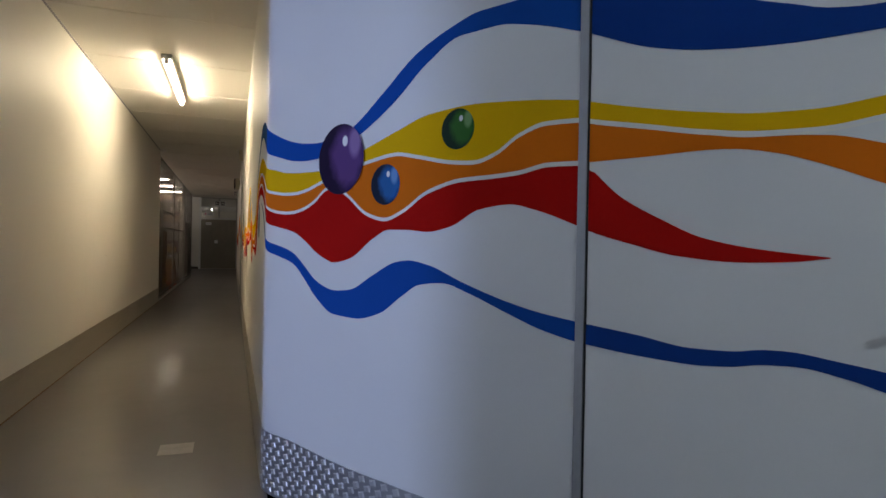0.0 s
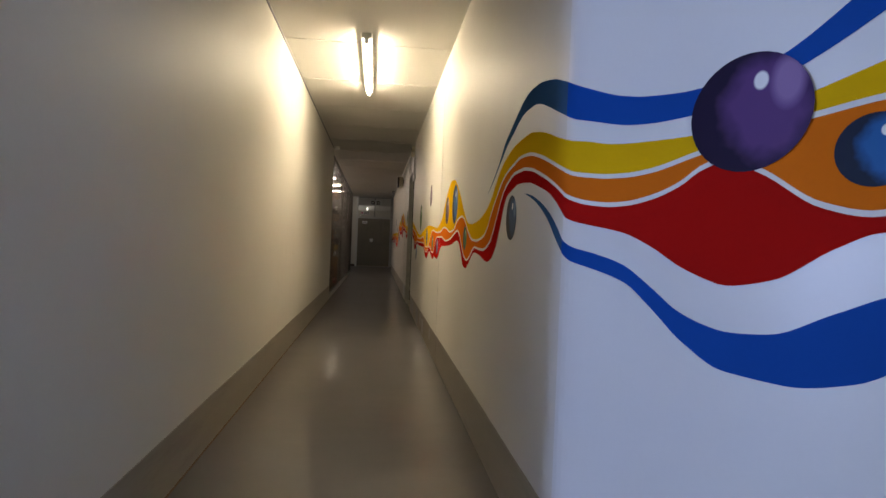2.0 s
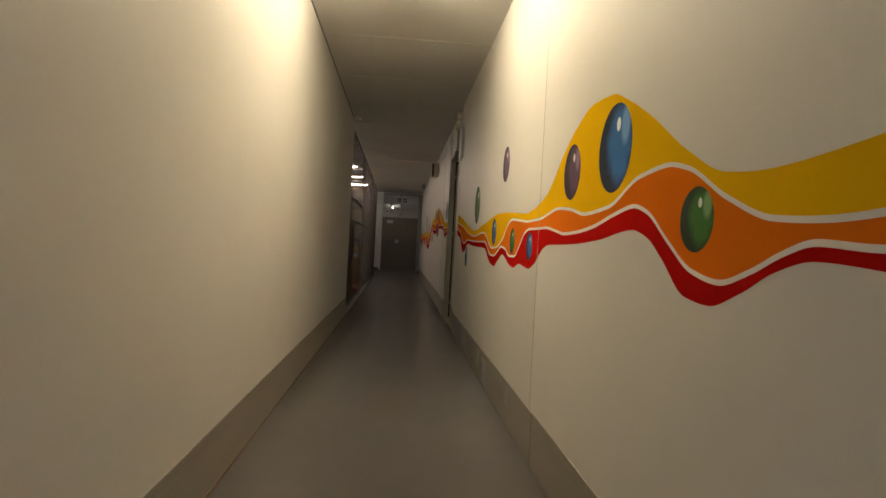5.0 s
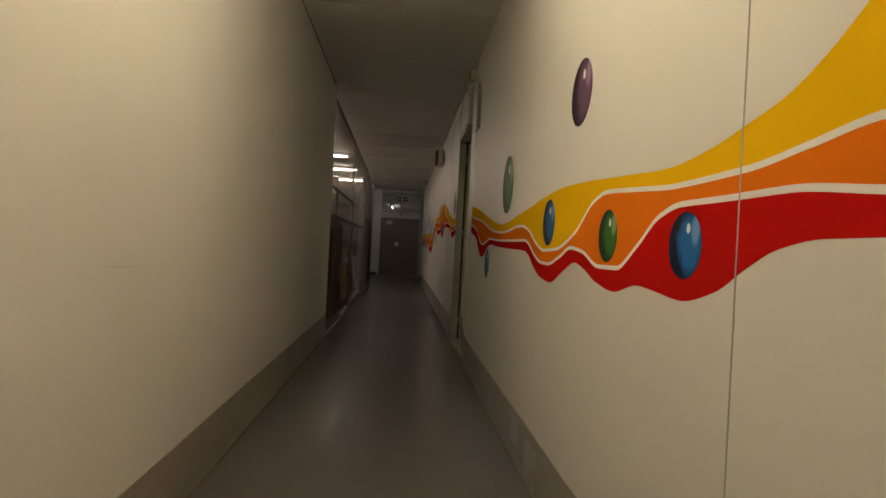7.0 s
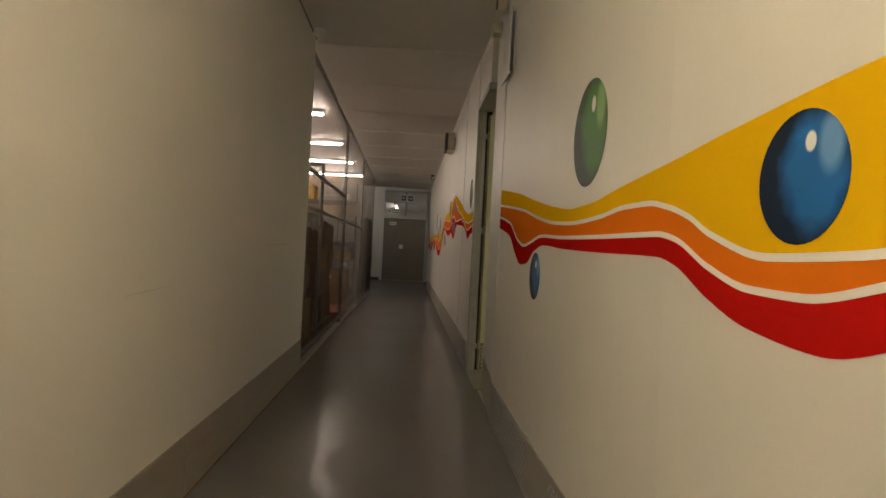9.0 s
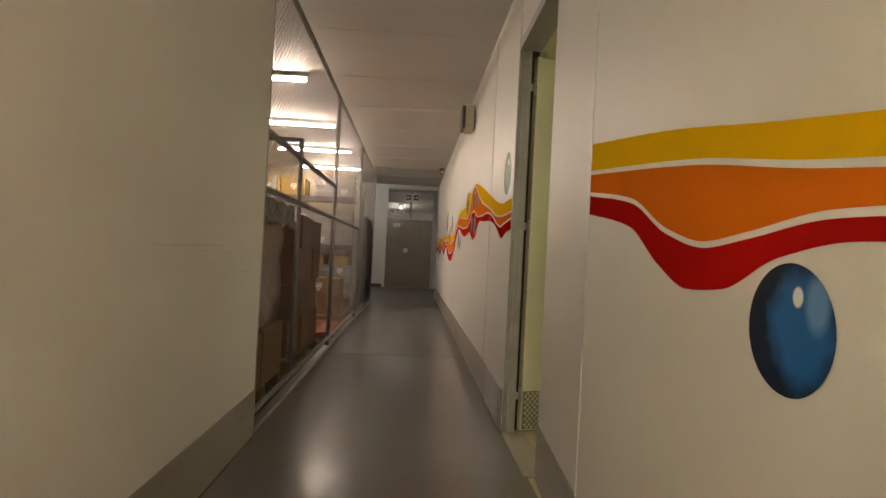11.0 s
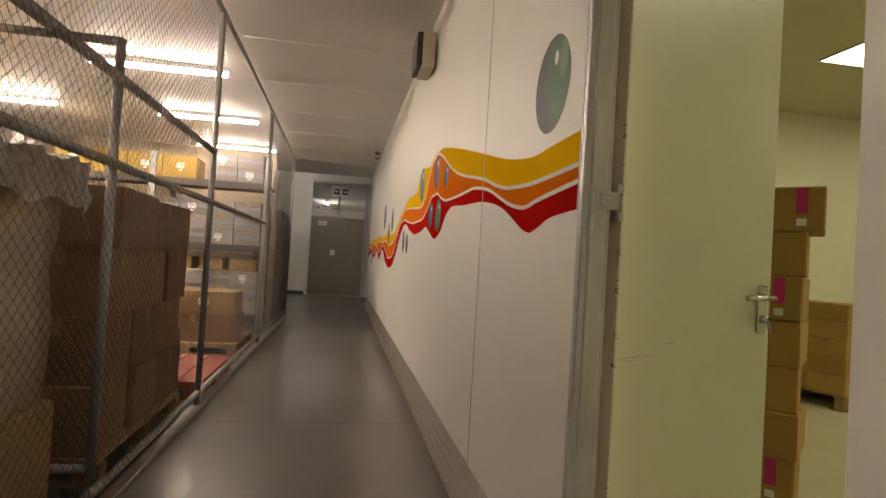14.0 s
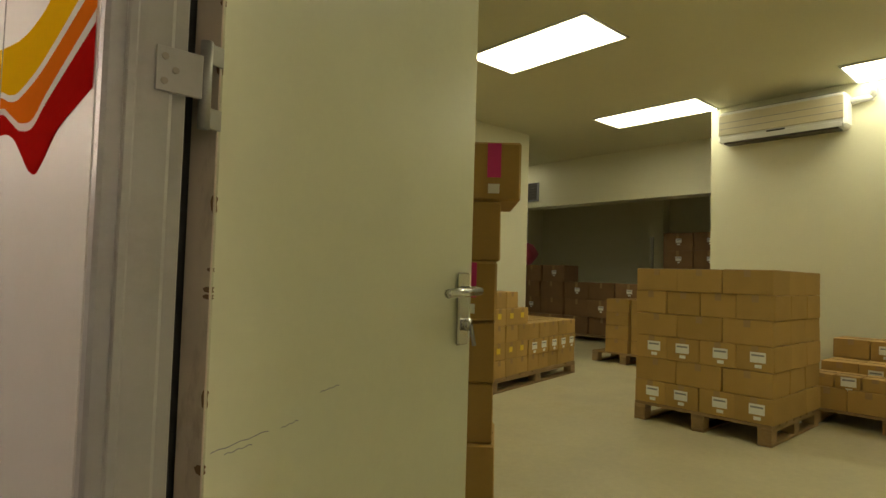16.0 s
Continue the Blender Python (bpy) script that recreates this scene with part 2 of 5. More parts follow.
# ---- mesh helpers ----
def part(name, bm, material, parent=None, label="", smooth=False):
    me = bpy.data.meshes.new(name)
    bm.normal_update()
    bm.to_mesh(me)
    bm.free()
    me.materials.append(material)
    if smooth:
        for p in me.polygons:
            p.use_smooth = True
    o = new(name, me)
    if parent:
        o.parent = parent
    if label:
        o["label"] = label
    return o

def empty(name, loc=(0, 0, 0), rz=0.0):
    o = new(name)
    o.matrix_world = pose(*loc, 0, 0, rz)
    return o

def add_box(bm, lo, hi, bevel=0.0):
    g = bmesh.ops.create_cube(bm, size=1)["verts"]
    c = [(lo[i] + hi[i]) / 2 for i in range(3)]
    s = [hi[i] - lo[i] for i in range(3)]
    for v in g:
        v.co = Vector([c[i] + v.co[i] * s[i] for i in range(3)])
    if bevel:
        es = list({e for v in g for e in v.link_edges})
        bmesh.ops.bevel(bm, geom=es, offset=bevel, segments=1, affect="EDGES")
    return bm

def box(lo, hi, bevel=0.0):
    return add_box(bmesh.new(), lo, hi, bevel)

def add_rod(bm, a, b, r, n=8):
    a, b = Vector(a), Vector(b)
    d = b - a
    m = Matrix.Translation((a + b) / 2) @ d.to_track_quat("Z", "Y").to_matrix().to_4x4()
    bmesh.ops.create_cone(bm, cap_ends=True, segments=n, radius1=r, radius2=r, depth=d.length, matrix=m)
    return bm

def rod(a, b, r, n=10):
    return add_rod(bmesh.new(), a, b, r, n)

def structure(name, bm, material, label=""):
    return tagged(part(name, bm, material), label, "", "", "structure")

def extrude_poly(pts, z0, z1):
    """A prism on a plan outline."""
    bm = bmesh.new()
    lo = [bm.verts.new((x, y, z0)) for x, y in pts]
    hi = [bm.verts.new((x, y, z1)) for x, y in pts]
    n = len(pts)
    bm.faces.new(lo[::-1])
    bm.faces.new(hi)
    for i in range(n):
        bm.faces.new((lo[i], lo[(i + 1) % n], hi[(i + 1) % n], hi[i]))
    bmesh.ops.recalc_face_normals(bm, faces=bm.faces)
    return bm

def knots(text):
    return [tuple(float(v) for v in w.split(",")) for w in text.split()]

def curve_through(k):
    """A smooth curve through knots (s, z) as a function of s."""
    xs, zs = [a for a, b in k], [b for a, b in k]
    n = len(k)
    sl = [(zs[i + 1] - zs[i]) / (xs[i + 1] - xs[i]) for i in range(n - 1)]
    tg = [sl[0]] + [0.0 if sl[i - 1] * sl[i] <= 0 else 2 * sl[i - 1] * sl[i] / (sl[i - 1] + sl[i]) for i in range(1, n - 1)] + [sl[-1]]
    def f(s):
        s = min(max(s, xs[0]), xs[-1])
        i = min(max(int(np.searchsorted(xs, s)) - 1, 0), n - 2)
        h = xs[i + 1] - xs[i]
        u = (s - xs[i]) / h
        return ((1 + 2 * u) * (1 - u) ** 2 * zs[i] + u * (1 - u) ** 2 * h * tg[i] + u * u * (3 - 2 * u) * zs[i + 1] + u * u * (u - 1) * h * tg[i + 1])
    return f

# ---- plan ----
LEFT_X, CEIL_Z, KICK = -1.42, 2.78, 0.26
SEAM_Y, JAMB_NEAR, JAMB_FAR = 10.975, (0.055, 11.81), 12.525
WALL_END = 23.7
FRAME_Y = 12.525
END_Y = 27.0
PANEL = [(0, 3.19), (0.115, 2.925), (0.243, 2.641), (0.363, 2.427), (0.55, 2.115), (0.752, 1.775), (1.272, 0.921)]
LENGTHS = [0.0]
for (ax, ay), (bx, by) in zip(PANEL, PANEL[1:]):
    LENGTHS.append(LENGTHS[-1] + math.hypot(bx - ax, by - ay))

# directions of the panel's plan curve at its knots: it leaves the wall tangentially
PANEL_DIR = [Vector((0, -1))]
for k in range(1, len(PANEL) - 1):
    PANEL_DIR.append(((Vector(PANEL[k + 1]) - Vector(PANEL[k - 1])) / (LENGTHS[k + 1] - LENGTHS[k - 1])))
PANEL_DIR[-1] = (Vector(PANEL[-1]) - Vector(PANEL[-2])).normalized()
PANEL_DIR.append(PANEL_DIR[-1])

def on_panel(s, z, off):
    """A point of the gently curved panel at arc length s and height z."""
    i = min(max(int(np.searchsorted(LENGTHS, s)) - 1, 0), len(PANEL) - 2)
    a, b = Vector(PANEL[i]), Vector(PANEL[i + 1])
    h = LENGTHS[i + 1] - LENGTHS[i]
    u = (s - LENGTHS[i]) / h
    ta, tb = PANEL_DIR[i] * h, PANEL_DIR[i + 1] * h
    p = a * (2 * u ** 3 - 3 * u ** 2 + 1) + ta * (u ** 3 - 2 * u ** 2 + u) + b * (3 * u ** 2 - 2 * u ** 3) + tb * (u ** 3 - u ** 2)
    d = (a * (6 * u ** 2 - 6 * u) + ta * (3 * u ** 2 - 4 * u + 1) + b * (6 * u - 6 * u ** 2) + tb * (3 * u ** 2 - 2 * u)).normalized()
    return Vector((p.x + d.y * off, p.y - d.x * off, z))

def on_wall(s, z, off):
    return Vector((-off, s, z))

def stripe(name, place, top, bottom, s0, s1, material, parent, label, off=0.0015, step=0.02):
    off = off * 0.35 if place is on_wall else off
    ft, fb = (curve_through(knots(t)) if isinstance(t, str) else t for t in (top, bottom))
    n = max(2, int((s1 - s0) / step))
    bm = bmesh.new()
    rows = []
    for i in range(n + 1):
        s = s0 + (s1 - s0) * i / n
        zt, zb = ft(s), fb(s)
        if zt < zb:
            zt = zb = (zt + zb) / 2
        rows.append((bm.verts.new(place(s, zt, off)), bm.verts.new(place(s, zb, off))))
    for (a, b), (c, d) in zip(rows, rows[1:]):
        bm.faces.new((a, b, d, c) if place is on_wall else (a, c, d, b))
    bmesh.ops.recalc_face_normals(bm, faces=bm.faces)
    return part(name, bm, material, parent, label)

def shifted(text, dz):
    f = curve_through(knots(text))
    return lambda s: f(s) + dz

def painted_ball(place, s, z, rx, rz, material, parent, label, off=0.003):
    """A painted disc: local x to the beholder's right, local z up."""
    off = off * 0.35 if place is on_wall else off
    c, e = place(s, z, off), place(s - 0.01, z, off)
    right = (e - c).normalized() if place is on_wall else (place(s + 0.01, z, off) - c).normalized()
    bm = bmesh.new()
    n = 40
    ring = [bm.verts.new((math.cos(a), 0, math.sin(a))) for a in (2 * math.pi * i / n for i in range(n))]
    bm.faces.new(ring)
    o = part("painted_ball", bm, material, parent, label)
    up = Vector((0, 0, 1))
    back = up.cross(right)
    o.matrix_local = Matrix.Translation(c) @ Matrix((right, back, up)).transposed().to_4x4() @ Matrix.Diagonal((rx, 1, rz, 1))
    return o

# ---- large structure ----
structure("floor", box((-6, -3.2, -0.2), (0.02, 27.6, 0)), M_FLOOR, "shiny grey epoxy corridor floor with worn patches")
structure("floor_entrance", box((0.02, -3.2, -0.2), (2.6, 3.0, 0)), M_FLOOR, "shiny grey epoxy floor of the entrance lobby")
structure("floor_room", box((0.02, 10.9, -0.2), (12, 21, -0.002)), M_FLOOR_ROOM, "dusty beige screed floor of the storeroom")
structure("ceiling", box((-1.56, 2.6, CEIL_Z), (0.12, WALL_END, CEIL_Z + 0.15)), M_CEIL, "white painted corridor ceiling with jointed boards")
structure("ceiling_store", box((-6, 12.3, CEIL_Z), (-1.56, WALL_END, CEIL_Z + 0.15)), M_CEIL, "white painted ceiling of the fenced store")
structure("ceiling_entrance", box((-6.1, -3.2, 2.95), (2.6, 2.9, 3.1)), M_CEIL, "white painted lobby ceiling")
structure("ceiling_lobby", box((-6, WALL_END, 3.3), (2.4, 27.6, 3.45)), M_CEIL, "white painted ceiling of the end lobby")
structure("ceiling_room", box((0.12, 10.0, 3.1), (12, 21, 3.25)), M_CEIL_ROOM, "yellowish painted storeroom ceiling")
structure("ceiling_edge", box((-6, WALL_END, CEIL_Z + 0.15), (0.12, WALL_END + 0.12, 3.3)), M_CEIL)
wall_left = structure("wall_left", extrude_poly([(LEFT_X, 2.75), (LEFT_X, 12.3), (LEFT_X - 0.12, 12.3), (LEFT_X - 0.12, 2.75)], 0, CEIL_Z), M_WALL, "plain cream-white painted corridor wall")
wall_right = structure("wall_right_1", extrude_poly([(0, 3.19), (0, SEAM_Y), (0.14, SEAM_Y), (0.14, 3.24)], 0, CEIL_Z), M_WALL, "white wall with a painted mural of wavy stripes and balls")
structure("wall_right_2", extrude_poly([(0.002, SEAM_Y), (JAMB_NEAR[0], JAMB_NEAR[1]), (0.17, JAMB_NEAR[1]), (0.17, SEAM_Y)], 0, CEIL_Z), M_WALL, "plain white wall panel beside the doorway")
wall_far = structure("wall_right_3", extrude_poly([(0, 12.54), (0, WALL_END), (0.14, WALL_END), (0.14, 12.65), (0.0625, 12.65), (0.0625, 12.54)], 0, CEIL_Z), M_WALL, "white wall with the mural's last stripes and balls")
structure("wall_over_door", extrude_poly([(0.01, JAMB_NEAR[1]), (0.01, 12.54), (0.13, 12.54), (0.13, JAMB_NEAR[1])], 2.36, CEIL_Z), M_WALL)
structure("wall_room_front_1", box((0.14, 3.3, 0), (0.2, 11.805, 3.1)), M_CREAM)
structure("wall_room_front_2", box((0.14, 12.66, 0), (0.2, 17.4, 3.1)), M_CREAM)
structure("wall_room_front_3", box((0.14, 11.805, 2.36), (0.2, 12.66, 3.1)), M_CREAM)
structure("wall_room_near", box((0.2, 10.9, 0), (12, 11.0, 3.1)), M_CREAM, "cream painted storeroom wall")
structure("wall_room_back", box((0.2, 17.3, 0), (6.3, 17.45, 3.1)), M_CREAM, "cream painted storeroom back wall")
structure("wall_room_side", box((6.75, 11.0, 0), (6.95, 14.9, 3.1)), M_CREAM, "cream painted storeroom side wall")
structure("beam", box((8.1, 11.0, 2.32), (8.4, 21, 3.1)), M_CREAM, "cream painted ceiling beam")
structure("wall_bay_back", box((10.3, 11.0, 0), (10.45, 21, 3.1)), M_CREAM)
structure("wall_bay_end", box((6.3, 20.2, 0), (10.3, 20.35, 3.1)), M_CREAM)
structure("wall_bay_left", box((6.15, 17.45, 0), (6.3, 20.2, 3.1)), M_CREAM)
structure("column_bay", box((10.05, 17.2, 0), (10.3, 17.5, 3.1)), M_CREAM)
# end lobby
structure("wall_end_left", box((-3.2, END_Y, 0), (-1.50, END_Y + 0.15, 3.3)), M_WALL, "white painted wall beside the end door")
structure("wall_end_right", box((0.08, END_Y, 0), (2.4, END_Y + 0.15, 3.3)), M_WALL)
structure("wall_end_top", box((-1.50, END_Y, 3.04), (0.08, END_Y + 0.15, 3.3)), M_WALL)
structure("wall_lobby_right", box((0.2, 17.45, 0), (0.32, END_Y, 3.3)), M_FRAME)
structure("wall_lobby_left", box((-3.3, 21.6, 0), (-3.2, END_Y + 0.15, 3.3)), M_WALL)
# store behind the fence
structure("wall_store_back", box((-6.0, 12.3, 0), (-5.9, 21.6, CEIL_Z)), M_WALL)
structure("wall_store_near", box((-5.9, 12.3, 0), (LEFT_X - 0.12, 12.4, CEIL_Z)), M_WALL)
structure("wall_store_end", box((-5.9, 21.5, 0), (-1.75, 21.6, CEIL_Z)), M_TAN)
# entrance lobby and the side passage by which daylight comes in, unseen, laid out to shape that light
structure("wall_entrance_back", box((-1.6, -3.2, 0), (2.6, -3.05, 2.95)), M_WALL)
structure("wall_entrance_right", box((2.45, -3.05, 0), (2.6, 3.0, 2.95)), M_WALL)
structure("wall_entrance_side", box((0.2, 2.9, 0), (2.45, 3.0, 2.95)), M_WALL)
# unseen blocker: its end throws the soft shadow edge on the curved panel
structure("wall_entrance_light_block", box((-1.6, -3.05, 0), (-1.45, 1.87, 2.95)), M_WALL)
structure("wall_entrance_over", box((LEFT_X - 0.12, 2.5, CEIL_Z), (0.5, 2.62, 2.95)), M_WALL)
structure("wall_passage_near", box((-6.1, 0.55, 0), (-1.6, 0.7, 2.95)), M_WALL)
structure("wall_passage_far", box((-6.1, 2.75, 0), (LEFT_X - 0.12, 2.87, 2.95)), M_WALL)
structure("wall_passage_end_1", box((-6.1, 0.7, 0), (-6.0, 0.85, 2.95)), M_WALL)
structure("wall_passage_end_2", box((-6.1, 1.55, 0), (-6.0, 2.75, 2.95)), M_WALL)
structure("wall_passage_end_3", box((-6.1, 0.85, 2.4), (-6.0, 1.55, 2.95)), M_WALL)
win = structure("window_1", box((-6.08, 0.85, 0.0), (-6.02, 0.89, 2.4)), M_WHITEPLASTIC, "white framed glazed outer door")
for lo, hi in (((-6.08, 1.51, 0.0), (-6.02, 1.55, 2.4)), ((-6.08, 0.89, 0.0), (-6.02, 1.51, 0.08)), ((-6.08, 0.89, 2.34), (-6.02, 1.51, 2.4))):
    part("window_frame", box(lo, hi), M_WHITEPLASTIC, win)
pane = part("pane", box((-6.055, 0.89, 0.08), (-6.049, 1.51, 2.34)), M_GLASS, win)
pane.visible_shadow = False

# curved entrance panel and the door set in it
def panel_piece(name, s0, s1, z0, z1, off0, off1, material, parent=None, label="", steps=56):
    bm = bmesh.new()
    cols = []
    for i in range(steps + 1):
        s = s0 + (s1 - s0) * i / steps
        cols.append([bm.verts.new(on_panel(s, z, o)) for z, o in ((z0, off0), (z1, off0), (z1, off1), (z0, off1))])
    for a, b in zip(cols, cols[1:]):
        for k in range(4):
            bm.faces.new((a[k], a[(k + 1) % 4], b[(k + 1) % 4], b[k]))
    bm.faces.new(cols[0])
    bm.faces.new(cols[-1][::-1])
    bmesh.ops.recalc_face_normals(bm, faces=bm.faces)
    return part(name, bm, material, parent, label)

JOINT = LENGTHS[5]
curved = tagged(panel_piece("wall_curved", 0.0, JOINT - 0.012, 0, 2.95, 0.0, -0.1, M_PANEL), "white gently curved wall panel with a bright painted mural", "", "", "structure")
entry_door = tagged(panel_piece("door_1", JOINT + 0.014, JOINT + 0.86, 0.01, 2.95, 0.0, -0.05, M_PANEL), "white flush door painted with wavy mural stripes", "", "", "structure")
panel_piece("edge_trim", JOINT - 0.012, JOINT + 0.012, 0, 2.95, 0.008, -0.05, M_TRIM, entry_door, "narrow satin metal edge strip", 2)
# shadow line along the trim, laid on as a black strip
panel_piece("edge_shade", JOINT + 0.0125, JOINT + 0.0175, 0, 2.95, 0.0035, -0.04, M_DARK, entry_door, "dark strip painted as the shadow line beside the edge strip", 1)
hd = on_panel(JOINT + 0.785, 0.97, 0.0)
hdir = (on_panel(JOINT + 0.795, 0.97, 0.0) - hd).normalized()
hn = Vector((-0.854, -0.52, 0))
bm = bmesh.new()
add_rod(bm, hd, hd + hn * 0.05, 0.009)
add_rod(bm, hd + hn * 0.05 + hdir * 0.01, hd + hn * 0.05 - hdir * 0.11, 0.009)
part("door_handle", bm, M_CHROME, entry_door, "satin metal lever handle", True)
structure("wall_entrance_corner", extrude_poly([(PANEL[-1][0], PANEL[-1][1]), (2.45, 0.1), (2.45, 0.3), (PANEL[-1][0] + 0.08, PANEL[-1][1] + 0.05)], 0, 2.95), M_WALL)

# kick plates
def kick(name, lo, hi, label):
    return tagged(part(name, box(lo, hi, 0.002), M_KICK), label, "", "", "structure")
t = 0.005
kick("kick_plate_1", (LEFT_X, 2.75, 0.0), (LEFT_X + t, 9.795, KICK), "scuffed grey metal kick plate along the wall foot")
kick("kick_plate_2", (LEFT_X, 9.805, 0.0), (LEFT_X + t, 12.3, KICK), "scuffed grey metal kick plate along the wall foot")
kick("kick_plate_3", (-t, 3.2, 0.0), (0, 6.715, KICK), "scuffed grey metal kick plate along the wall foot")
kick("kick_plate_4", (-t, 6.725, 0.0), (0, SEAM_Y, KICK - 0.005), "scuffed grey metal kick plate along the wall foot")
tagged(part("kick_plate_5", extrude_poly([(-0.004, SEAM_Y), (JAMB_NEAR[0] - 0.005, JAMB_NEAR[1]), (JAMB_NEAR[0] + 0.002, JAMB_NEAR[1]), (0.003, SEAM_Y)], 0, KICK), M_KICK), "worn metal kick plate turning into the doorway", "", "", "structure")
kick("kick_plate_6", (-t, 12.55, 0.0), (0, 20.9, KICK), "ribbed metal kick plate along the wall foot")
kick("kick_plate_7", (-t, 20.92, 0.0), (0, WALL_END, KICK), "metal kick plate along the wall foot")
k6 = bpy.data.objects["kick_plate_6"]
for z in (0.05, 0.10, 0.15, 0.20):
    part("rib", box((-t - 0.004, 13.3, z - 0.007), (-t + 0.001, 20.9, z + 0.007), 0.002), M_KICK, k6)
structure("trim_left", box((LEFT_X + t, 2.75, 0), (LEFT_X + t + 0.006, 12.3, 0.006)), M_SEAM, "dark floor joint sealant")

def lozenges(place, s0, s1, z0, z1, off, pitch=0.058):
    """Raised tread pads in staggered rows."""
    bm = bmesh.new()
    r = 0
    z = z0 + pitch * 0.35
    while z < z1 - pitch * 0.3:
        s = s0 + pitch * (0.5 if r % 2 else 1.0)
        k = 0
        while s < s1 - pitch * 0.4:
            a = radians(18)
            ca, sa = math.cos(a), math.sin(a)
            L, W = pitch * 0.27, pitch * 0.22
            pts = [(L, W), (-L, W), (-L, -W), (L, -W)]
            base = [bm.verts.new(place(s + u * ca - v * sa, z + u * sa + v * ca, off)) for u, v in pts]
            top = [bm.verts.new(place(s + (u * ca - v * sa) * 0.6, z + (u * sa + v * ca) * 0.6, off + 0.003)) for u, v in pts]
            bm.faces.new(top)
            for i in range(4):
                bm.faces.new((base[i], base[(i + 1) % 4], top[(i + 1) % 4], top[i]))
            s += pitch
            k += 1
        z += pitch * 0.5
        r += 1
    bmesh.ops.recalc_face_normals(bm, faces=bm.faces)
    return bm
tread = tagged(panel_piece("tread_plate", 0.004, JOINT - 0.015, 0.0, 0.27, 0.004, 0.0005, M_TREAD), "worn diamond tread metal kick plate on the curved panel", "", "", "structure")
tagged(part("tread_pattern", lozenges(on_panel, 0.004, JOINT - 0.02, 0.0, 0.27, 0.004), M_LOZENGE, tread), kind="stuff")
tread2 = structure("tread_plate_2", box((-0.009, 12.55, 0.0), (-0.0052, 13.3, KICK - 0.004)), M_TREAD, "perforated-looking diamond tread metal plate at the wall foot")
tagged(part("tread_pattern", lozenges(on_wall, 12.66, 13.28, 0.0, KICK - 0.01, 0.009), M_LOZENGE, tread2), kind="stuff")
bm_marks = lozenges(on_wall, 9.9, 10.8, 0.02, KICK - 0.02, 0.005, 0.045)
tagged(part("tread_pattern", bm_marks, M_TREAD, bpy.data.objects["kick_plate_4"]), kind="stuff")

bm_marks = lozenges(on_wall, 9.0, 9.5, 0.02, KICK - 0.02, 0.005, 0.045)
tagged(part("tread_pattern", bm_marks, M_TREAD, bpy.data.objects["kick_plate_4"]), kind="stuff")
for y0, y1, z0, z1 in ((8.55, 8.74, 0.09, 0.225), (8.18, 8.40, 0.03, 0.20), (7.3, 7.42, 0.12, 0.23)):
    part("patch_plate", box((-0.0066, y0, z0), (-0.0045, y1, z1), 0.0006), M_TREAD, bpy.data.objects["kick_plate_4"], "scratched bright metal patch")

# board joints of the ceiling, of one mesh
bm = bmesh.new()
add_box(bm, (-0.335, 2.7, CEIL_Z - 0.003), (-0.310, WALL_END, CEIL_Z + 0.001))
for y in np.arange(4.0, 23.5, 1.2):
    add_box(bm, (LEFT_X, y + 0.02 - 0.01, CEIL_Z - 0.0035), (0, y + 0.02 + 0.012, CEIL_Z + 0.001))
structure("ceiling_joints", bm, M_CEIL, "white cover strips of the ceiling joints")
structure("trim_cornice", box((LEFT_X, 2.7, CEIL_Z - 0.012), (LEFT_X + 0.01, 12.3, CEIL_Z)), M_GREYBAND)
# wall board joints
part("wall_joint", box((-0.0012, 6.788, KICK), (0.001, 6.792, CEIL_Z)), M_FRAME, wall_right)
part("wall_joint", box((-0.0003, 8.619, KICK), (0.001, 8.621, CEIL_Z)), M_WALL, wall_right)
part("wall_joint", box((-0.0035, SEAM_Y - 0.008, KICK), (0.001, SEAM_Y + 0.004, CEIL_Z)), M_WHITEPLASTIC, wall_right)
part("wall_joint", box((-0.0022, 13.5365, KICK), (0.001, 13.5395, CEIL_Z)), M_FRAME, wall_far)
tagged(part("floor_patch", box((-0.49, 3.72, 0), (-0.32, 3.89, 0.0012)), M_PATCH), "pale square patch stuck on the corridor floor", "floor patch")

# ---- mural ----
A_a = "0,1.45 0.06,1.436 0.12,1.426 0.2,1.409 0.34,1.4 0.45,1.397 0.59,1.41 0.73,1.451 0.89,1.499 1.05,1.542 1.21,1.551 1.36,1.541 1.6,1.509 1.63,1.5 1.78,1.463 1.92,1.435 2.04,1.418 2.14,1.414 2.26,1.426 2.5,1.47"
A_b = "0,1.354 0.07,1.334 0.12,1.326 0.2,1.317 0.26,1.316 0.34,1.322 0.46,1.347 0.61,1.381 0.74,1.403 0.9,1.422 1,1.405 1.15,1.375 1.24,1.368 1.32,1.389 1.4,1.435 1.49,1.459 1.6,1.455 1.63,1.447 1.78,1.416 1.92,1.387 2.04,1.371 2.15,1.368 2.26,1.382 2.5,1.42"
A_bo = "1.63,1.442 1.78,1.411 1.92,1.381 2.01,1.366 2.09,1.362 2.17,1.354 2.26,1.328 2.5,1.25"
A_c = "0,1.279 0.07,1.257 0.13,1.244 0.21,1.236 0.25,1.237 0.34,1.25 0.43,1.28 0.49,1.315 0.55,1.33 0.64,1.293 0.76,1.216 0.85,1.196 0.93,1.22 1.05,1.285 1.19,1.316 1.32,1.32 1.4,1.325 1.5,1.341 1.6,1.338"
A_co = "1.63,1.339 1.78,1.341 1.92,1.345 1.98,1.342 2.06,1.327 2.15,1.296 2.26,1.247 2.5,1.15"
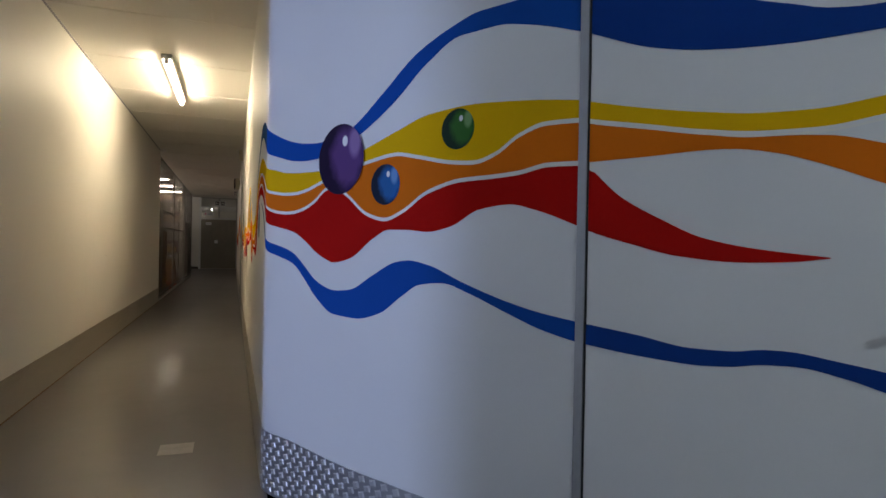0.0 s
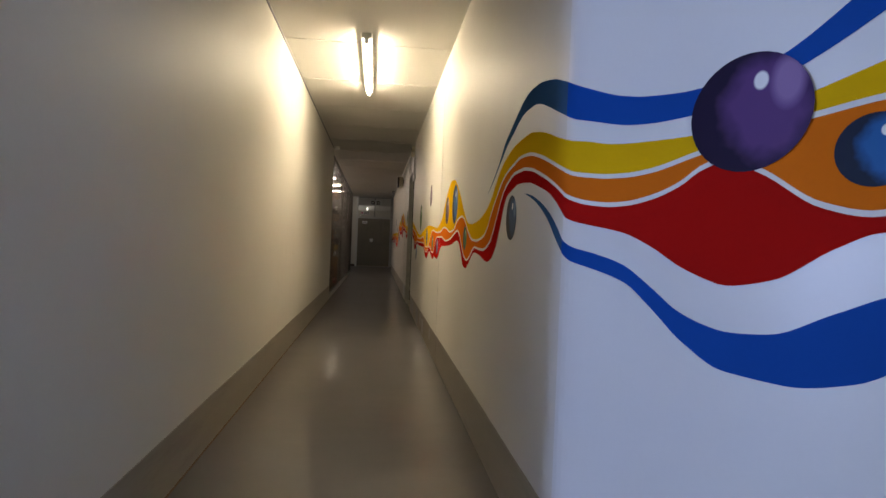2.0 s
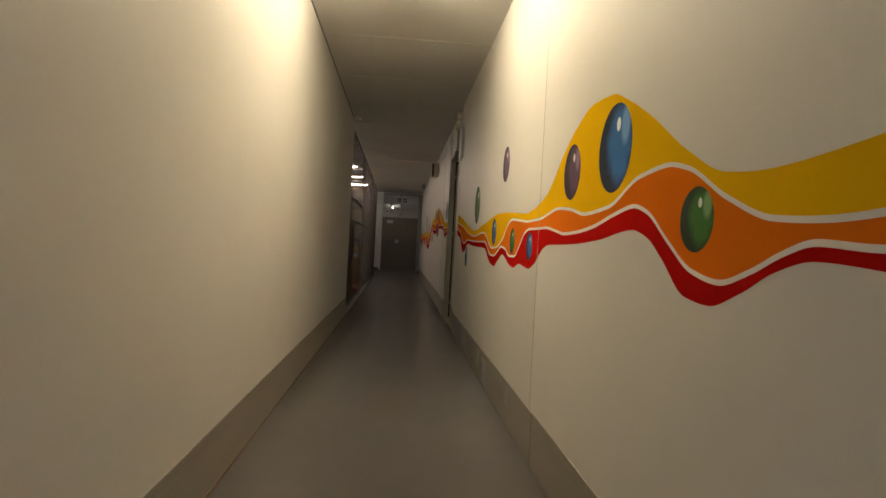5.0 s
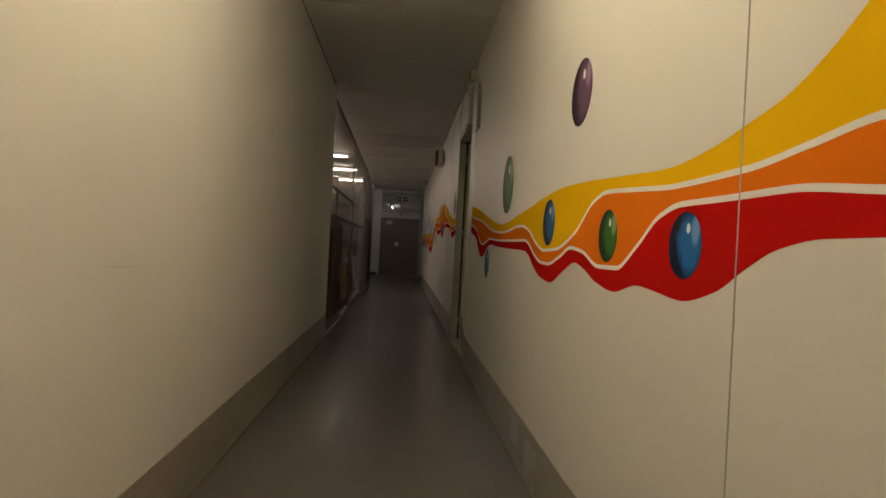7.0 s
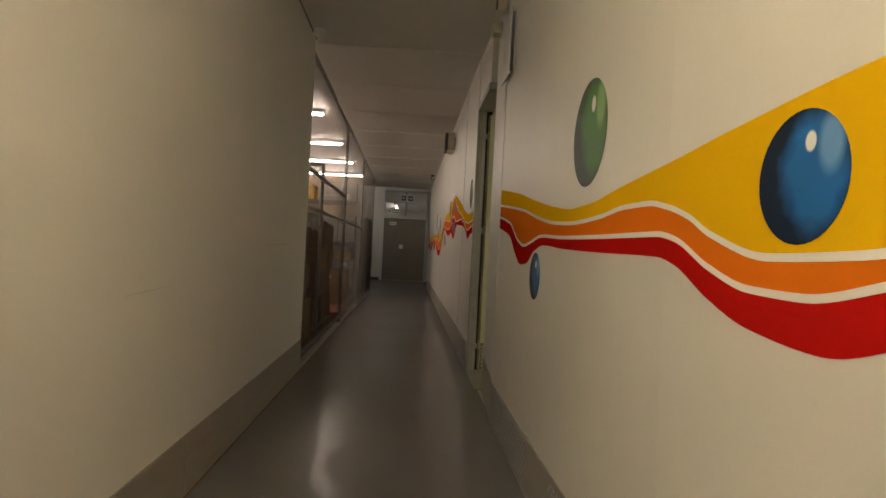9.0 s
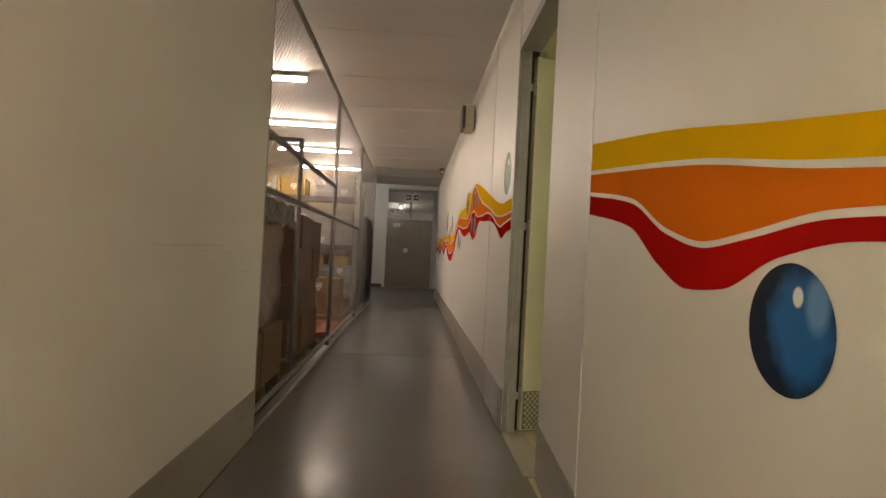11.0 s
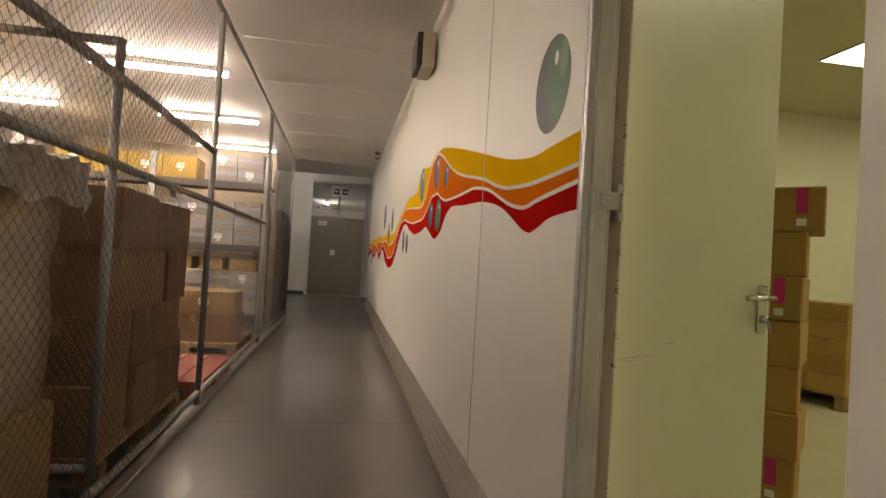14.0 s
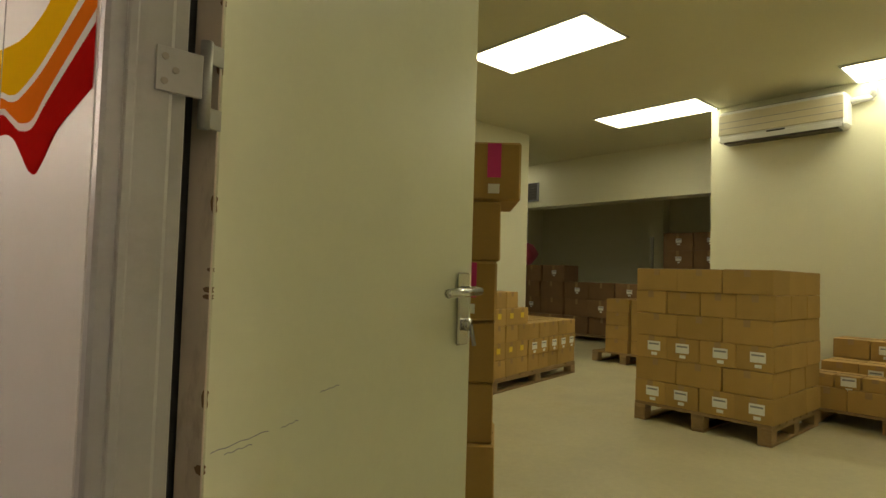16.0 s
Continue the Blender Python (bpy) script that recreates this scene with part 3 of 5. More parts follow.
A_cr = "1.63,1.319 1.71,1.243 1.82,1.18 1.91,1.138 2.01,1.115 2.1,1.103 2.18,1.095"
A_d = "0,1.214 0.02,1.204 0.07,1.19 0.13,1.179 0.25,1.157 0.35,1.119 0.44,1.072 0.51,1.047 0.56,1.035 0.67,1.055 0.79,1.128 0.87,1.16 0.96,1.159 1.05,1.152 1.15,1.17 1.26,1.221 1.37,1.233 1.46,1.214 1.6,1.164 1.63,1.151 1.75,1.117 1.86,1.091 1.99,1.08 2.1,1.084 2.18,1.095"
A_ut = "0,1.632 0.11,1.586 0.23,1.541 0.33,1.521 0.46,1.51 0.58,1.517 0.67,1.544 0.83,1.646 0.99,1.756 1.14,1.813 1.25,1.837 1.38,1.836 1.54,1.832 1.59,1.828 1.7,1.808 1.87,1.748 2.02,1.676 2.09,1.65 2.16,1.625 2.25,1.613 2.5,1.63"
A_ub = "0,1.524 0.06,1.502 0.12,1.487 0.27,1.453 0.38,1.446 0.45,1.447 0.59,1.467 0.72,1.515 0.89,1.608 1.04,1.717 1.18,1.777 1.31,1.777 1.43,1.753 1.59,1.698 1.63,1.681 1.78,1.617 1.91,1.585 2.03,1.569 2.14,1.562 2.26,1.561 2.5,1.57"
A_lt = "0,1.135 0.04,1.12 0.08,1.109 0.14,1.099 0.25,1.07 0.35,1.015 0.44,0.96 0.52,0.935 0.57,0.928 0.67,0.937 0.79,0.995 0.91,1.048 0.97,1.055 1.06,1.041 1.2,0.992 1.37,0.943 1.49,0.919 1.61,0.904 1.77,0.887 1.89,0.871 1.98,0.874 2.05,0.886 2.1,0.888 2.18,0.879 2.27,0.867 2.5,0.82"
A_lb = "0,1.094 0.02,1.084 0.06,1.069 0.14,1.053 0.26,1.02 0.36,0.955 0.45,0.888 0.57,0.836 0.7,0.832 0.83,0.862 0.94,0.932 1.02,0.975 1.12,0.985 1.23,0.957 1.37,0.909 1.49,0.871 1.61,0.849 1.77,0.835 1.89,0.831 1.98,0.838 2.05,0.852 2.12,0.856 2.2,0.844 2.27,0.826 2.5,0.77"
LINE = 0.0065
E0, E1, D0, D1 = 0.0, JOINT - 0.013, JOINT + 0.015, JOINT + 0.855

def mural_lines(place, b, s0, s1, parent):
    stripe("painted_line", place, shifted(b, LINE), shifted(b, -LINE), s0, s1, WHITE_P, parent, "thin white painted line", 0.0022)

for s0, s1, own, blue in ((E0, E1, curved, BLUE_P), (D0, D1, entry_door, NAVY_P)):
    stripe("painted_stripe", on_panel, A_ut, A_ub, s0, s1, blue, own, "wavy blue painted stripe")
    stripe("painted_stripe", on_panel, A_lt, A_lb, s0, s1, blue, own, "wavy blue painted stripe")
    stripe("painted_stripe", on_panel, A_a, A_b, s0, s1, YELLOW_P, own, "wavy yellow painted stripe")
stripe("painted_stripe", on_panel, A_b, A_c, E0, E1, ORANGE_P, curved, "wavy orange painted stripe")
stripe("painted_stripe", on_panel, A_c, A_d, E0, E1, RED_P, curved, "wavy red painted stripe")
stripe("painted_stripe", on_panel, A_bo, A_co, D0, D1, ORANGE_P, entry_door, "wavy orange painted stripe")
stripe("painted_stripe", on_panel, A_cr, A_d, D0, 2.17, RED_P, entry_door, "tapering red painted stripe")
mural_lines(on_panel, A_b, E0, E1, curved)
mural_lines(on_panel, A_c, E0, E1, curved)
mural_lines(on_panel, A_b, D0, D1, entry_door)
for s, z, rx, rz, m_, lab in ((0.60, 1.43, 0.141, 0.134, B_PURPLE, "large purple painted ball"), (1.17, 1.48, 0.066, 0.065, B_GREEN, "green painted ball"), (0.85, 1.32, 0.072, 0.072, B_BLUE, "blue painted ball")):
    painted_ball(on_panel, s, z, rx, rz, m_, curved, lab)

W_a = "3.19,1.45 3.28,1.474 3.38,1.504 3.5,1.532 3.65,1.552 3.84,1.547 4.02,1.518 4.15,1.478 4.26,1.42 4.37,1.35 4.5,1.297 4.73,1.251 4.96,1.236 5.11,1.248 5.29,1.324 5.51,1.456 5.72,1.56 5.82,1.597 6.03,1.612 6.22,1.565 6.42,1.47 6.51,1.41 6.57,1.371 6.67,1.325 6.78,1.3 6.9,1.277 7.07,1.262 7.34,1.277 7.71,1.3 8.0,1.309 8.37,1.288 8.56,1.271 8.93,1.242 9.14,1.222 9.35,1.218 9.57,1.238 9.93,1.292 10.35,1.366 10.97,1.449"
W_b = "3.19,1.354 3.27,1.378 3.37,1.409 3.49,1.442 3.64,1.47 3.78,1.477 3.88,1.464 4.02,1.442 4.13,1.405 4.25,1.338 4.37,1.262 4.45,1.2 4.57,1.154 4.8,1.133 4.94,1.14 5.1,1.191 5.28,1.278 5.4,1.301 5.57,1.29 5.82,1.217 6.06,1.205 6.26,1.235 6.47,1.249 6.61,1.234 6.77,1.218 7.02,1.215 7.27,1.23 7.5,1.244 7.61,1.225 7.81,1.126 8.06,1.068 8.25,1.063 8.43,1.104 8.52,1.143 8.62,1.17 8.72,1.185 8.87,1.187 9.07,1.173 9.3,1.167 9.56,1.177 9.84,1.208 10.22,1.271 10.97,1.352"
W_c = "3.19,1.279 3.26,1.307 3.37,1.345 3.49,1.38 3.6,1.406 3.74,1.422 3.85,1.422 4.02,1.386 4.1,1.345 4.18,1.28 4.28,1.189 4.38,1.122 4.56,1.083 4.7,1.085 4.83,1.094 4.91,1.075 5.01,1.036 5.12,1.008 5.24,1.027 5.37,1.098 5.51,1.184 5.61,1.206 5.75,1.19 5.98,1.153 6.18,1.138 6.33,1.135 6.46,1.15 6.66,1.17 6.81,1.17 7.01,1.172 7.12,1.151 7.25,1.078 7.39,1.016 7.54,1.016 7.71,1.061 7.85,1.074 8.0,1.037 8.17,1.006 8.3,1.01 8.43,1.042 8.57,1.097 8.66,1.111 9.06,1.114 9.49,1.121 9.82,1.134 10.03,1.111 10.18,1.097 10.36,1.131 10.58,1.221 10.97,1.281"
W_d = "3.19,1.214 3.26,1.254 3.36,1.297 3.48,1.328 3.63,1.358 3.8,1.368 3.91,1.352 4.01,1.331 4.07,1.281 4.14,1.183 4.22,1.096 4.33,1.037 4.44,1.02 4.65,1.048 4.83,1.062 4.93,1.04 5.04,0.99 5.16,0.953 5.27,0.964 5.4,1.051 5.5,1.11 5.61,1.134 5.91,1.105 6.25,1.09 6.57,1.088 6.67,1.073 6.76,1.037 6.86,0.987 7.0,0.958 7.12,0.968 7.23,0.976 7.41,0.947 7.56,0.966 7.7,1.006 7.79,1.021 7.93,0.986 8.13,0.93 8.3,0.945 8.43,0.983 8.57,1.042 8.66,1.059 9.06,1.067 9.48,1.079 9.78,1.094 9.94,1.072 10.11,1.011 10.25,1.003 10.4,1.052 10.59,1.151 10.97,1.213"
W_end = SEAM_Y - 0.01
stripe("painted_stripe", on_wall, W_a, W_b, 3.19, W_end, YELLOW_P, wall_right, "wavy yellow painted stripe")
stripe("painted_stripe", on_wall, W_b, W_c, 3.19, W_end, ORANGE_P, wall_right, "wavy orange painted stripe")
stripe("painted_stripe", on_wall, W_c, W_d, 3.19, W_end, RED_P, wall_right, "wavy red painted stripe")
mural_lines(on_wall, W_b, 3.19, W_end, wall_right)
mural_lines(on_wall, W_c, 3.19, W_end, wall_right)
stripe("painted_stripe", on_wall, "3.19,1.632 3.22,1.642 3.35,1.684 3.55,1.719 3.64,1.722 3.75,1.708 3.86,1.673 4.0,1.622 4.08,1.59 4.2,1.514 4.37,1.427 4.49,1.376", "3.19,1.524 3.28,1.557 3.39,1.598 3.51,1.637 3.6,1.651 3.72,1.652 3.83,1.632 3.9,1.609 4.02,1.573 4.2,1.494 4.37,1.417 4.49,1.376", 3.19, 4.49, SLATE_P, wall_right, "tapering slate-blue painted stripe")
stripe("painted_stripe", on_wall, "3.19,1.135 3.25,1.178 3.35,1.232 3.48,1.279 3.59,1.307 3.7,1.322", "3.19,1.094 3.25,1.13 3.35,1.199 3.47,1.257 3.58,1.294 3.7,1.322", 3.19, 3.7, SLATE_P, wall_right, "tapering slate-blue painted stripe")
for s, z, r, m_, lab in ((3.905, 1.232, 0.098, B_SLATE, "slate blue painted ball"), (6.262, 1.388, 0.114, B_PLUM, "plum painted ball"), (5.79, 1.41, 0.148, B_BLUE, "blue painted ball"), (5.23, 1.15, 0.078, B_GREEN, "green painted ball"),
                         (7.81, 1.632, 0.120, B_PLUM, "plum painted ball"), (9.21, 1.45, 0.172, B_GREEN, "large green painted ball"), (8.185, 1.18, 0.098, B_BLUE, "blue painted ball"), (7.47, 1.11, 0.079, B_GREEN, "green painted ball"),
                         (6.99, 1.08, 0.074, B_BLUE, "blue painted ball"), (9.91, 0.96, 0.104, B_BLUE, "small blue painted ball")):
    painted_ball(on_wall, s, z, r, r, m_, wall_right, lab)

F_a = "12.54,1.423 12.75,1.42 12.87,1.416 13.01,1.428 13.18,1.455 13.43,1.51 13.75,1.584 14.16,1.673 14.42,1.724 14.72,1.765 14.94,1.764 15.1,1.72 15.32,1.745 15.54,1.75 15.69,1.678 15.8,1.614 16.31,1.619 16.75,1.564 17.25,1.455 17.65,1.364 18.26,1.36 18.75,1.40 19.4,1.37 20.2,1.42 21,1.38 21.8,1.42 22.8,1.36 23.7,1.38"
F_b = "12.54,1.339 12.86,1.334 13.16,1.35 13.32,1.377 13.5,1.422 13.66,1.452 13.97,1.505 14.16,1.548 14.39,1.622 14.6,1.702 14.78,1.75 14.94,1.742 15.1,1.663 15.24,1.542 15.5,1.476 16.05,1.512 16.59,1.54 16.97,1.468 17.37,1.341 17.8,1.261 18.34,1.238 18.9,1.31 19.5,1.30 20.2,1.34 21,1.28 21.8,1.33 22.8,1.27 23.7,1.3"
F_c = "12.54,1.297 12.85,1.277 12.96,1.266 13.11,1.285 13.27,1.327 13.44,1.374 13.6,1.4 13.76,1.415 14.02,1.415 14.41,1.425 14.57,1.45 14.78,1.501 14.96,1.50 15.14,1.435 15.46,1.376 15.91,1.38 16.33,1.414 16.69,1.451 17.05,1.415 17.42,1.222 17.91,1.1 18.31,1.085 18.9,1.18 19.5,1.26 20.1,1.17 20.8,1.25 21.5,1.16 22.4,1.25 23.7,1.18"
F_d = "12.54,1.227 12.72,1.219 12.84,1.193 12.9,1.183 12.97,1.194 13.08,1.233 13.22,1.282 13.39,1.317 13.58,1.339 13.93,1.355 14.23,1.374 14.39,1.343 14.58,1.25 14.78,1.219 14.99,1.266 15.2,1.313 15.42,1.291 15.75,1.282 16.16,1.331 16.56,1.407 16.89,1.341 17.36,1.131 17.83,0.99 18.22,0.97 18.85,1.046 19.45,1.2 20.1,1.06 20.8,1.2 21.5,1.07 22.4,1.18 23.7,1.08"
stripe("painted_stripe", on_wall, F_a, F_b, 12.545, WALL_END, YELLOW_P, wall_far, "wavy yellow painted stripe")
stripe("painted_stripe", on_wall, F_b, F_c, 12.545, WALL_END, ORANGE_P, wall_far, "wavy orange painted stripe")
stripe("painted_stripe", on_wall, F_c, F_d, 12.545, WALL_END, RED_P, wall_far, "wavy red painted stripe")
mural_lines(on_wall, F_b, 12.545, WALL_END, wall_far)
mural_lines(on_wall, F_c, 12.545, WALL_END, wall_far)
for s, z, r, m_, lab in ((12.77, 1.60, 0.138, B_SAGE, "large sage green painted ball"), (15.48, 1.64, 0.125, B_SAGE, "olive green painted ball"), (14.81, 1.64, 0.108, B_PLUM, "plum painted ball"), (14.46, 1.57, 0.066, B_BLUE, "small blue painted ball"),
                         (14.99, 1.38, 0.085, B_BLUE, "blue painted ball"), (14.68, 1.36, 0.1, B_SAGE, "green painted ball"), (18.45, 1.38, 0.145, B_SAGE, "green painted ball"), (19.24, 1.65, 0.175, B_SLATE, "slate blue painted ball"),
                         (17.99, 1.53, 0.135, B_SLATE, "slate blue painted ball"), (16.62, 1.25, 0.102, B_SAGE, "green painted ball"), (16.32, 1.22, 0.088, B_SLATE, "slate blue painted ball"), (22.18, 1.15, 0.2, B_SLATE, "slate blue painted ball")):
    painted_ball(on_wall, s, z, r, r, m_, wall_far, lab)

# scuff marks on the plain wall
for k, (y0, y1, z, dz, h) in enumerate(((10.9, 11.75, 1.035, 0.012, 0.0022), (11.2, 11.9, 1.02, -0.008, 0.0012), (11.95, 12.12, 0.915, 0.014, 0.0025), (9.2, 9.5, 0.86, 0.01, 0.0015), (7.4, 7.62, 0.95, -0.01, 0.0015))):
    bm = bmesh.new()
    pts = [(y0 + (y1 - y0) * i / 12, z + dz * i / 12 + 0.0012 * math.sin(i * 1.7 + k), h * (0.3 + 0.7 * math.sin(math.pi * (i + 0.3) / 12.6))) for i in range(13)]
    for (a, b, c), (d, e, f) in zip(pts, pts[1:]):
        bm.faces.new([bm.verts.new((LEFT_X + 0.0006, u, w)) for u, w in ((a, b - c), (d, e - f), (d, e + f), (a, b + c))])
    part("scuff", bm, M_SCUFF, wall_left, "faint grey scuff mark")
structure("floor_joint", box((LEFT_X, 15.04, 0), (-0.01, 15.048, 0.0008)), M_FLOOR_JOINT, "thin dark joint across the corridor floor")

# ---- side door ----
frame_1 = structure("door_frame_1", box((0.001, FRAME_Y - 0.012, 0), (0.062, FRAME_Y + 0.015, 2.36), 0.004), M_FRAME, "grey painted steel door frame")
part("frame_rebate", box((0.062, FRAME_Y + 0.002, 0), (0.078, FRAME_Y + 0.035, 2.36), 0.001), M_FRAME, frame_1)
# black sheet that puts the rebate's shade behind the hinge gap
part("rebate_shade", box((0.063, FRAME_Y + 0.075, 0), (0.139, FRAME_Y + 0.095, 2.36), 0.002), M_DARK, frame_1, "dark sheet painted as the shade in the frame's rebate")
part("frame_stop", box((0.018, FRAME_Y - 0.018, 0), (0.028, FRAME_Y - 0.010, 2.31), 0.002), M_FRAME, frame_1)
part("frame_head", box((-0.004, JAMB_NEAR[1] - 0.01, 2.31), (0.13, FRAME_Y - 0.012, 2.365), 0.003), M_FRAME, frame_1)
part("frame_near", box((0.09, JAMB_NEAR[1], 0), (0.165, JAMB_NEAR[1] + 0.02, 2.31), 0.002), M_FRAME, frame_1)
structure("threshold", box((0.0, 11.82, 0), (0.14, 12.51, 0.006)), M_KICK, "worn yellowish threshold strip")

M_LEAF = mat("cream_green_door_paint", (0.66, 0.66, 0.50), 0.33, var=0.035, scale=1.6, fine=70, bump=0.05, dirt=(0.42, 0.38, 0.26), dirt_amt=0.2, dirt_scale=1.5)
M_EDGE = mat("chipped_door_edge", (0.60, 0.52, 0.42), 0.6, var=0.08, scale=6, fine=60, dirt=(0.15, 0.09, 0.05), dirt_amt=0.9, dirt_scale=11, stretch=(1, 1, 0.35))
# tread metal with the yellow it reflects put into its base colour
M_TREAD_YELLOWED = mat("yellow_reflecting_tread_plate", (0.26, 0.235, 0.15), 0.4, metal=0.5, var=0.12, scale=6, fine=90, bump=0.15, bump_d=0.001, dirt=(0.12, 0.10, 0.07), dirt_amt=0.4, dirt_scale=6)
LEAF = 0.661
leaf = empty("door_leaf", (0.095, 12.532, 0), 19.8)
tagged(leaf, "open cream painted flush door with chipped edge and metal kick plate", "door")
part("panel", box((0.024, 0.0, 0.012), (LEAF, 0.042, 2.29), 0.002), M_LEAF, leaf)
part("hinge_edge", box((0.0215, 0.0003, 0.012), (0.0238, 0.0417, 2.29), 0.0005), M_EDGE, leaf, "bare chipped edge of the door")
kp = part("kick_plate", box((0.03, -0.004, 0.02), (LEAF - 0.01, 0.0, 0.25), 0.001), M_TREAD_YELLOWED, leaf, "diamond tread metal plate")
def on_leaf(s, z, off):
    return Vector((s, -off, z))
tagged(part("tread_pattern", lozenges(on_leaf, 0.03, LEAF - 0.01, 0.02, 0.25, 0.004, 0.034), M_LOZENGE, kp), kind="stuff")
for z in (0.23, 1.25, 2.09):
    hg = part("hinge", rod((0.004, 0.0, z - 0.046), (0.004, 0.0, z + 0.046), 0.0065), M_STEEL, leaf, "worn steel butt hinge with screws", True)
    for w in (-0.034, 0.034):
        part("hinge_plate", box((0.004, -0.0035, z + w - 0.011), (0.024, -0.0008, z + w + 0.011), 0.0008), M_STEEL, hg)
    fp = part("hinge_plate", box((0.044, FRAME_Y - 0.0155, z - 0.022), (0.088, FRAME_Y - 0.0125, z + 0.022), 0.0008), M_FRAME, frame_1, "worn steel hinge plate")
    for u, w in ((0.052, -0.012), (0.062, 0.0), (0.052, 0.012)):
        part("screw", rod((u, FRAME_Y - 0.0165, z + w), (u, FRAME_Y - 0.0155, z + w), 0.0035, 8), M_KICK, fp)
hx = LEAF - 0.045
lock = part("lock_plate", box((hx - 0.022, -0.008, 0.925), (hx + 0.022, -0.0005, 1.065), 0.003), M_CHROME, leaf, "satin steel lever lock plate")
bm = rod((hx, -0.008, 1.03), (hx, -0.036, 1.03), 0.009)
add_rod(bm, (hx + 0.008, -0.036, 1.03), (hx - 0.118, -0.034, 1.027), 0.0085)
part("lever", bm, M_CHROME, lock, "", True)
bm = rod((hx, -0.006, 0.965), (hx, -0.022, 0.965), 0.012)
part("lock_cylinder", bm, M_CHROME, lock, "", True)
bm = rod((hx, -0.022, 0.965), (hx + 0.002, -0.03, 0.925), 0.004)
part("key", bm, M_STEEL, lock)
bm = box((LEAF - 0.02, 0.042, 0.925), (LEAF + 0.0, 0.05, 1.065), 0.002)
add_rod(bm, (hx, 0.042, 1.03), (hx, 0.09, 1.03), 0.009)
add_rod(bm, (hx + 0.008, 0.09, 1.03), (hx - 0.105, 0.09, 1.028), 0.0085)
part("back_lever", bm, M_CHROME, lock, "", True)
# scuffs on the leaf
for x0, x1, z, dz in ((0.032, 0.115, 0.864, 0.006), (0.05, 0.09, 0.858, 0.002), (0.135, 0.165, 0.868, 0.004), (0.205, 0.245, 0.90, 0.004)):
    bm = bmesh.new()
    pts = [(x0 + (x1 - x0) * i / 8, z + dz * i / 8 + 0.001 * math.sin(i * 2.1)) for i in range(9)]
    for (a, b), (c, d) in zip(pts, pts[1:]):
        bm.faces.new([bm.verts.new((u, -0.0006, w)) for u, w in ((a, b - 0.0006), (c, d - 0.0006), (c, d + 0.0006), (a, b + 0.0006))])
    part("scuff", bm, M_GREYBAND, leaf, "grey scuff mark")

# chips of bare wood along the leaf's hinge edge
rng = random.Random(31)
for k in range(20):
    z, w, h = 0.25 + rng.random() * 1.5, 0.0015 + rng.random() * 0.0025, 0.004 + rng.random() ** 2 * 0.016
    bm = bmesh.new()
    n = 9
    bm.faces.new([bm.verts.new((0.0243 + w * (0.3 + 0.7 * abs(math.cos(a / 2))) * (0.6 + 0.4 * rng.random()) * (1 if 0 < i < n - 1 else 0), -0.0005, z + h * (i / (n - 1) - 0.5))) for i, a in enumerate(np.linspace(0, 2 * math.pi, n))])
    part("paint_chip", bm, M_SEAM, leaf)
    bm = bmesh.new()
    d = 0.003 + rng.random() * 0.008
    bm.faces.new([bm.verts.new((0.0211, v, z + w_)) for v, w_ in ((0.0005, -h / 2), (d * 0.7, -h / 3), (d, h / 6), (d * 0.5, h / 2), (0.0005, h / 2))])
    part("paint_chip", bm, M_SEAM, leaf)

# sign board beside the doorway, seen edge on
sg = tagged(part("door_sign", box((-0.034, 10.72, 2.10), (-0.026, 10.98, 2.50), 0.002), M_WHITEPLASTIC), "white rectangular sign board standing off the wall", "sign")
for y, z in ((10.75, 2.13), (10.95, 2.13), (10.75, 2.47), (10.95, 2.47)):
    part("standoff", rod((-0.026, y, z), (0.0, y, z), 0.006), M_CHROME, sg)
part("back_board", box((-0.0045, 10.73, 2.11), (0.0, 10.97, 2.49), 0.001), M_LABEL, sg)
# siren and small box above the doorway
sr = tagged(part("alarm_sounder", rod((-0.005, 11.15, 2.68), (-0.06, 11.15, 2.68), 0.05, 20), M_PLASTIC, smooth=False), "small round ivory alarm sounder high on the wall", "alarm")
part("sounder_face", rod((-0.06, 11.15, 2.68), (-0.066, 11.15, 2.68), 0.034, 16), M_CABINET, sr)
part("mount", box((-0.005, 11.12, 2.65), (0.0, 11.18, 2.71)), M_PLASTIC, sr)
jb = tagged(part("junction_box", box((-0.05, 11.36, 2.58), (0.01, 11.46, 2.66), 0.004), M_PLASTIC), "small ivory junction box above the doorway", "junction box")
part("cable", rod((-0.012, 11.17, 2.64), (-0.012, 11.37, 2.63), 0.004, 6), M_WHITEPLASTIC, jb)

# ---- corridor fittings ----
def tube_light(y0, y1, x, material, along="y", label="", z=CEIL_Z):
    """A bare batten fitting with one fluorescent tube."""
    L = y1 - y0
    o = empty("fluorescent_light", (x, (y0 + y1) / 2, z) if along == "y" else ((y0 + y1) / 2, x, z), 0 if along == "y" else 90)
    tagged(o, label, "ceiling light", "ceiling lights")
    part("batten", box((-0.045, -L / 2, -0.045), (0.045, L / 2, 0), 0.006), M_WHITEPLASTIC, o)
    part("tube", rod((0, -L / 2 + 0.03, -0.068), (0, L / 2 - 0.03, -0.068), 0.014, 12), material, o, "glowing fluorescent tube", True)
    for e in (-1, 1):
        part("lampholder", box((-0.018, e * (L / 2 - 0.012) - 0.014, -0.088), (0.018, e * (L / 2 - 0.012) + 0.014, -0.04), 0.003), M_WHITEPLASTIC, o)
    return o
tube_light(6.15, 7.85, -0.725, M_TUBE, "y", "bare warm white fluorescent batten on the corridor ceiling")
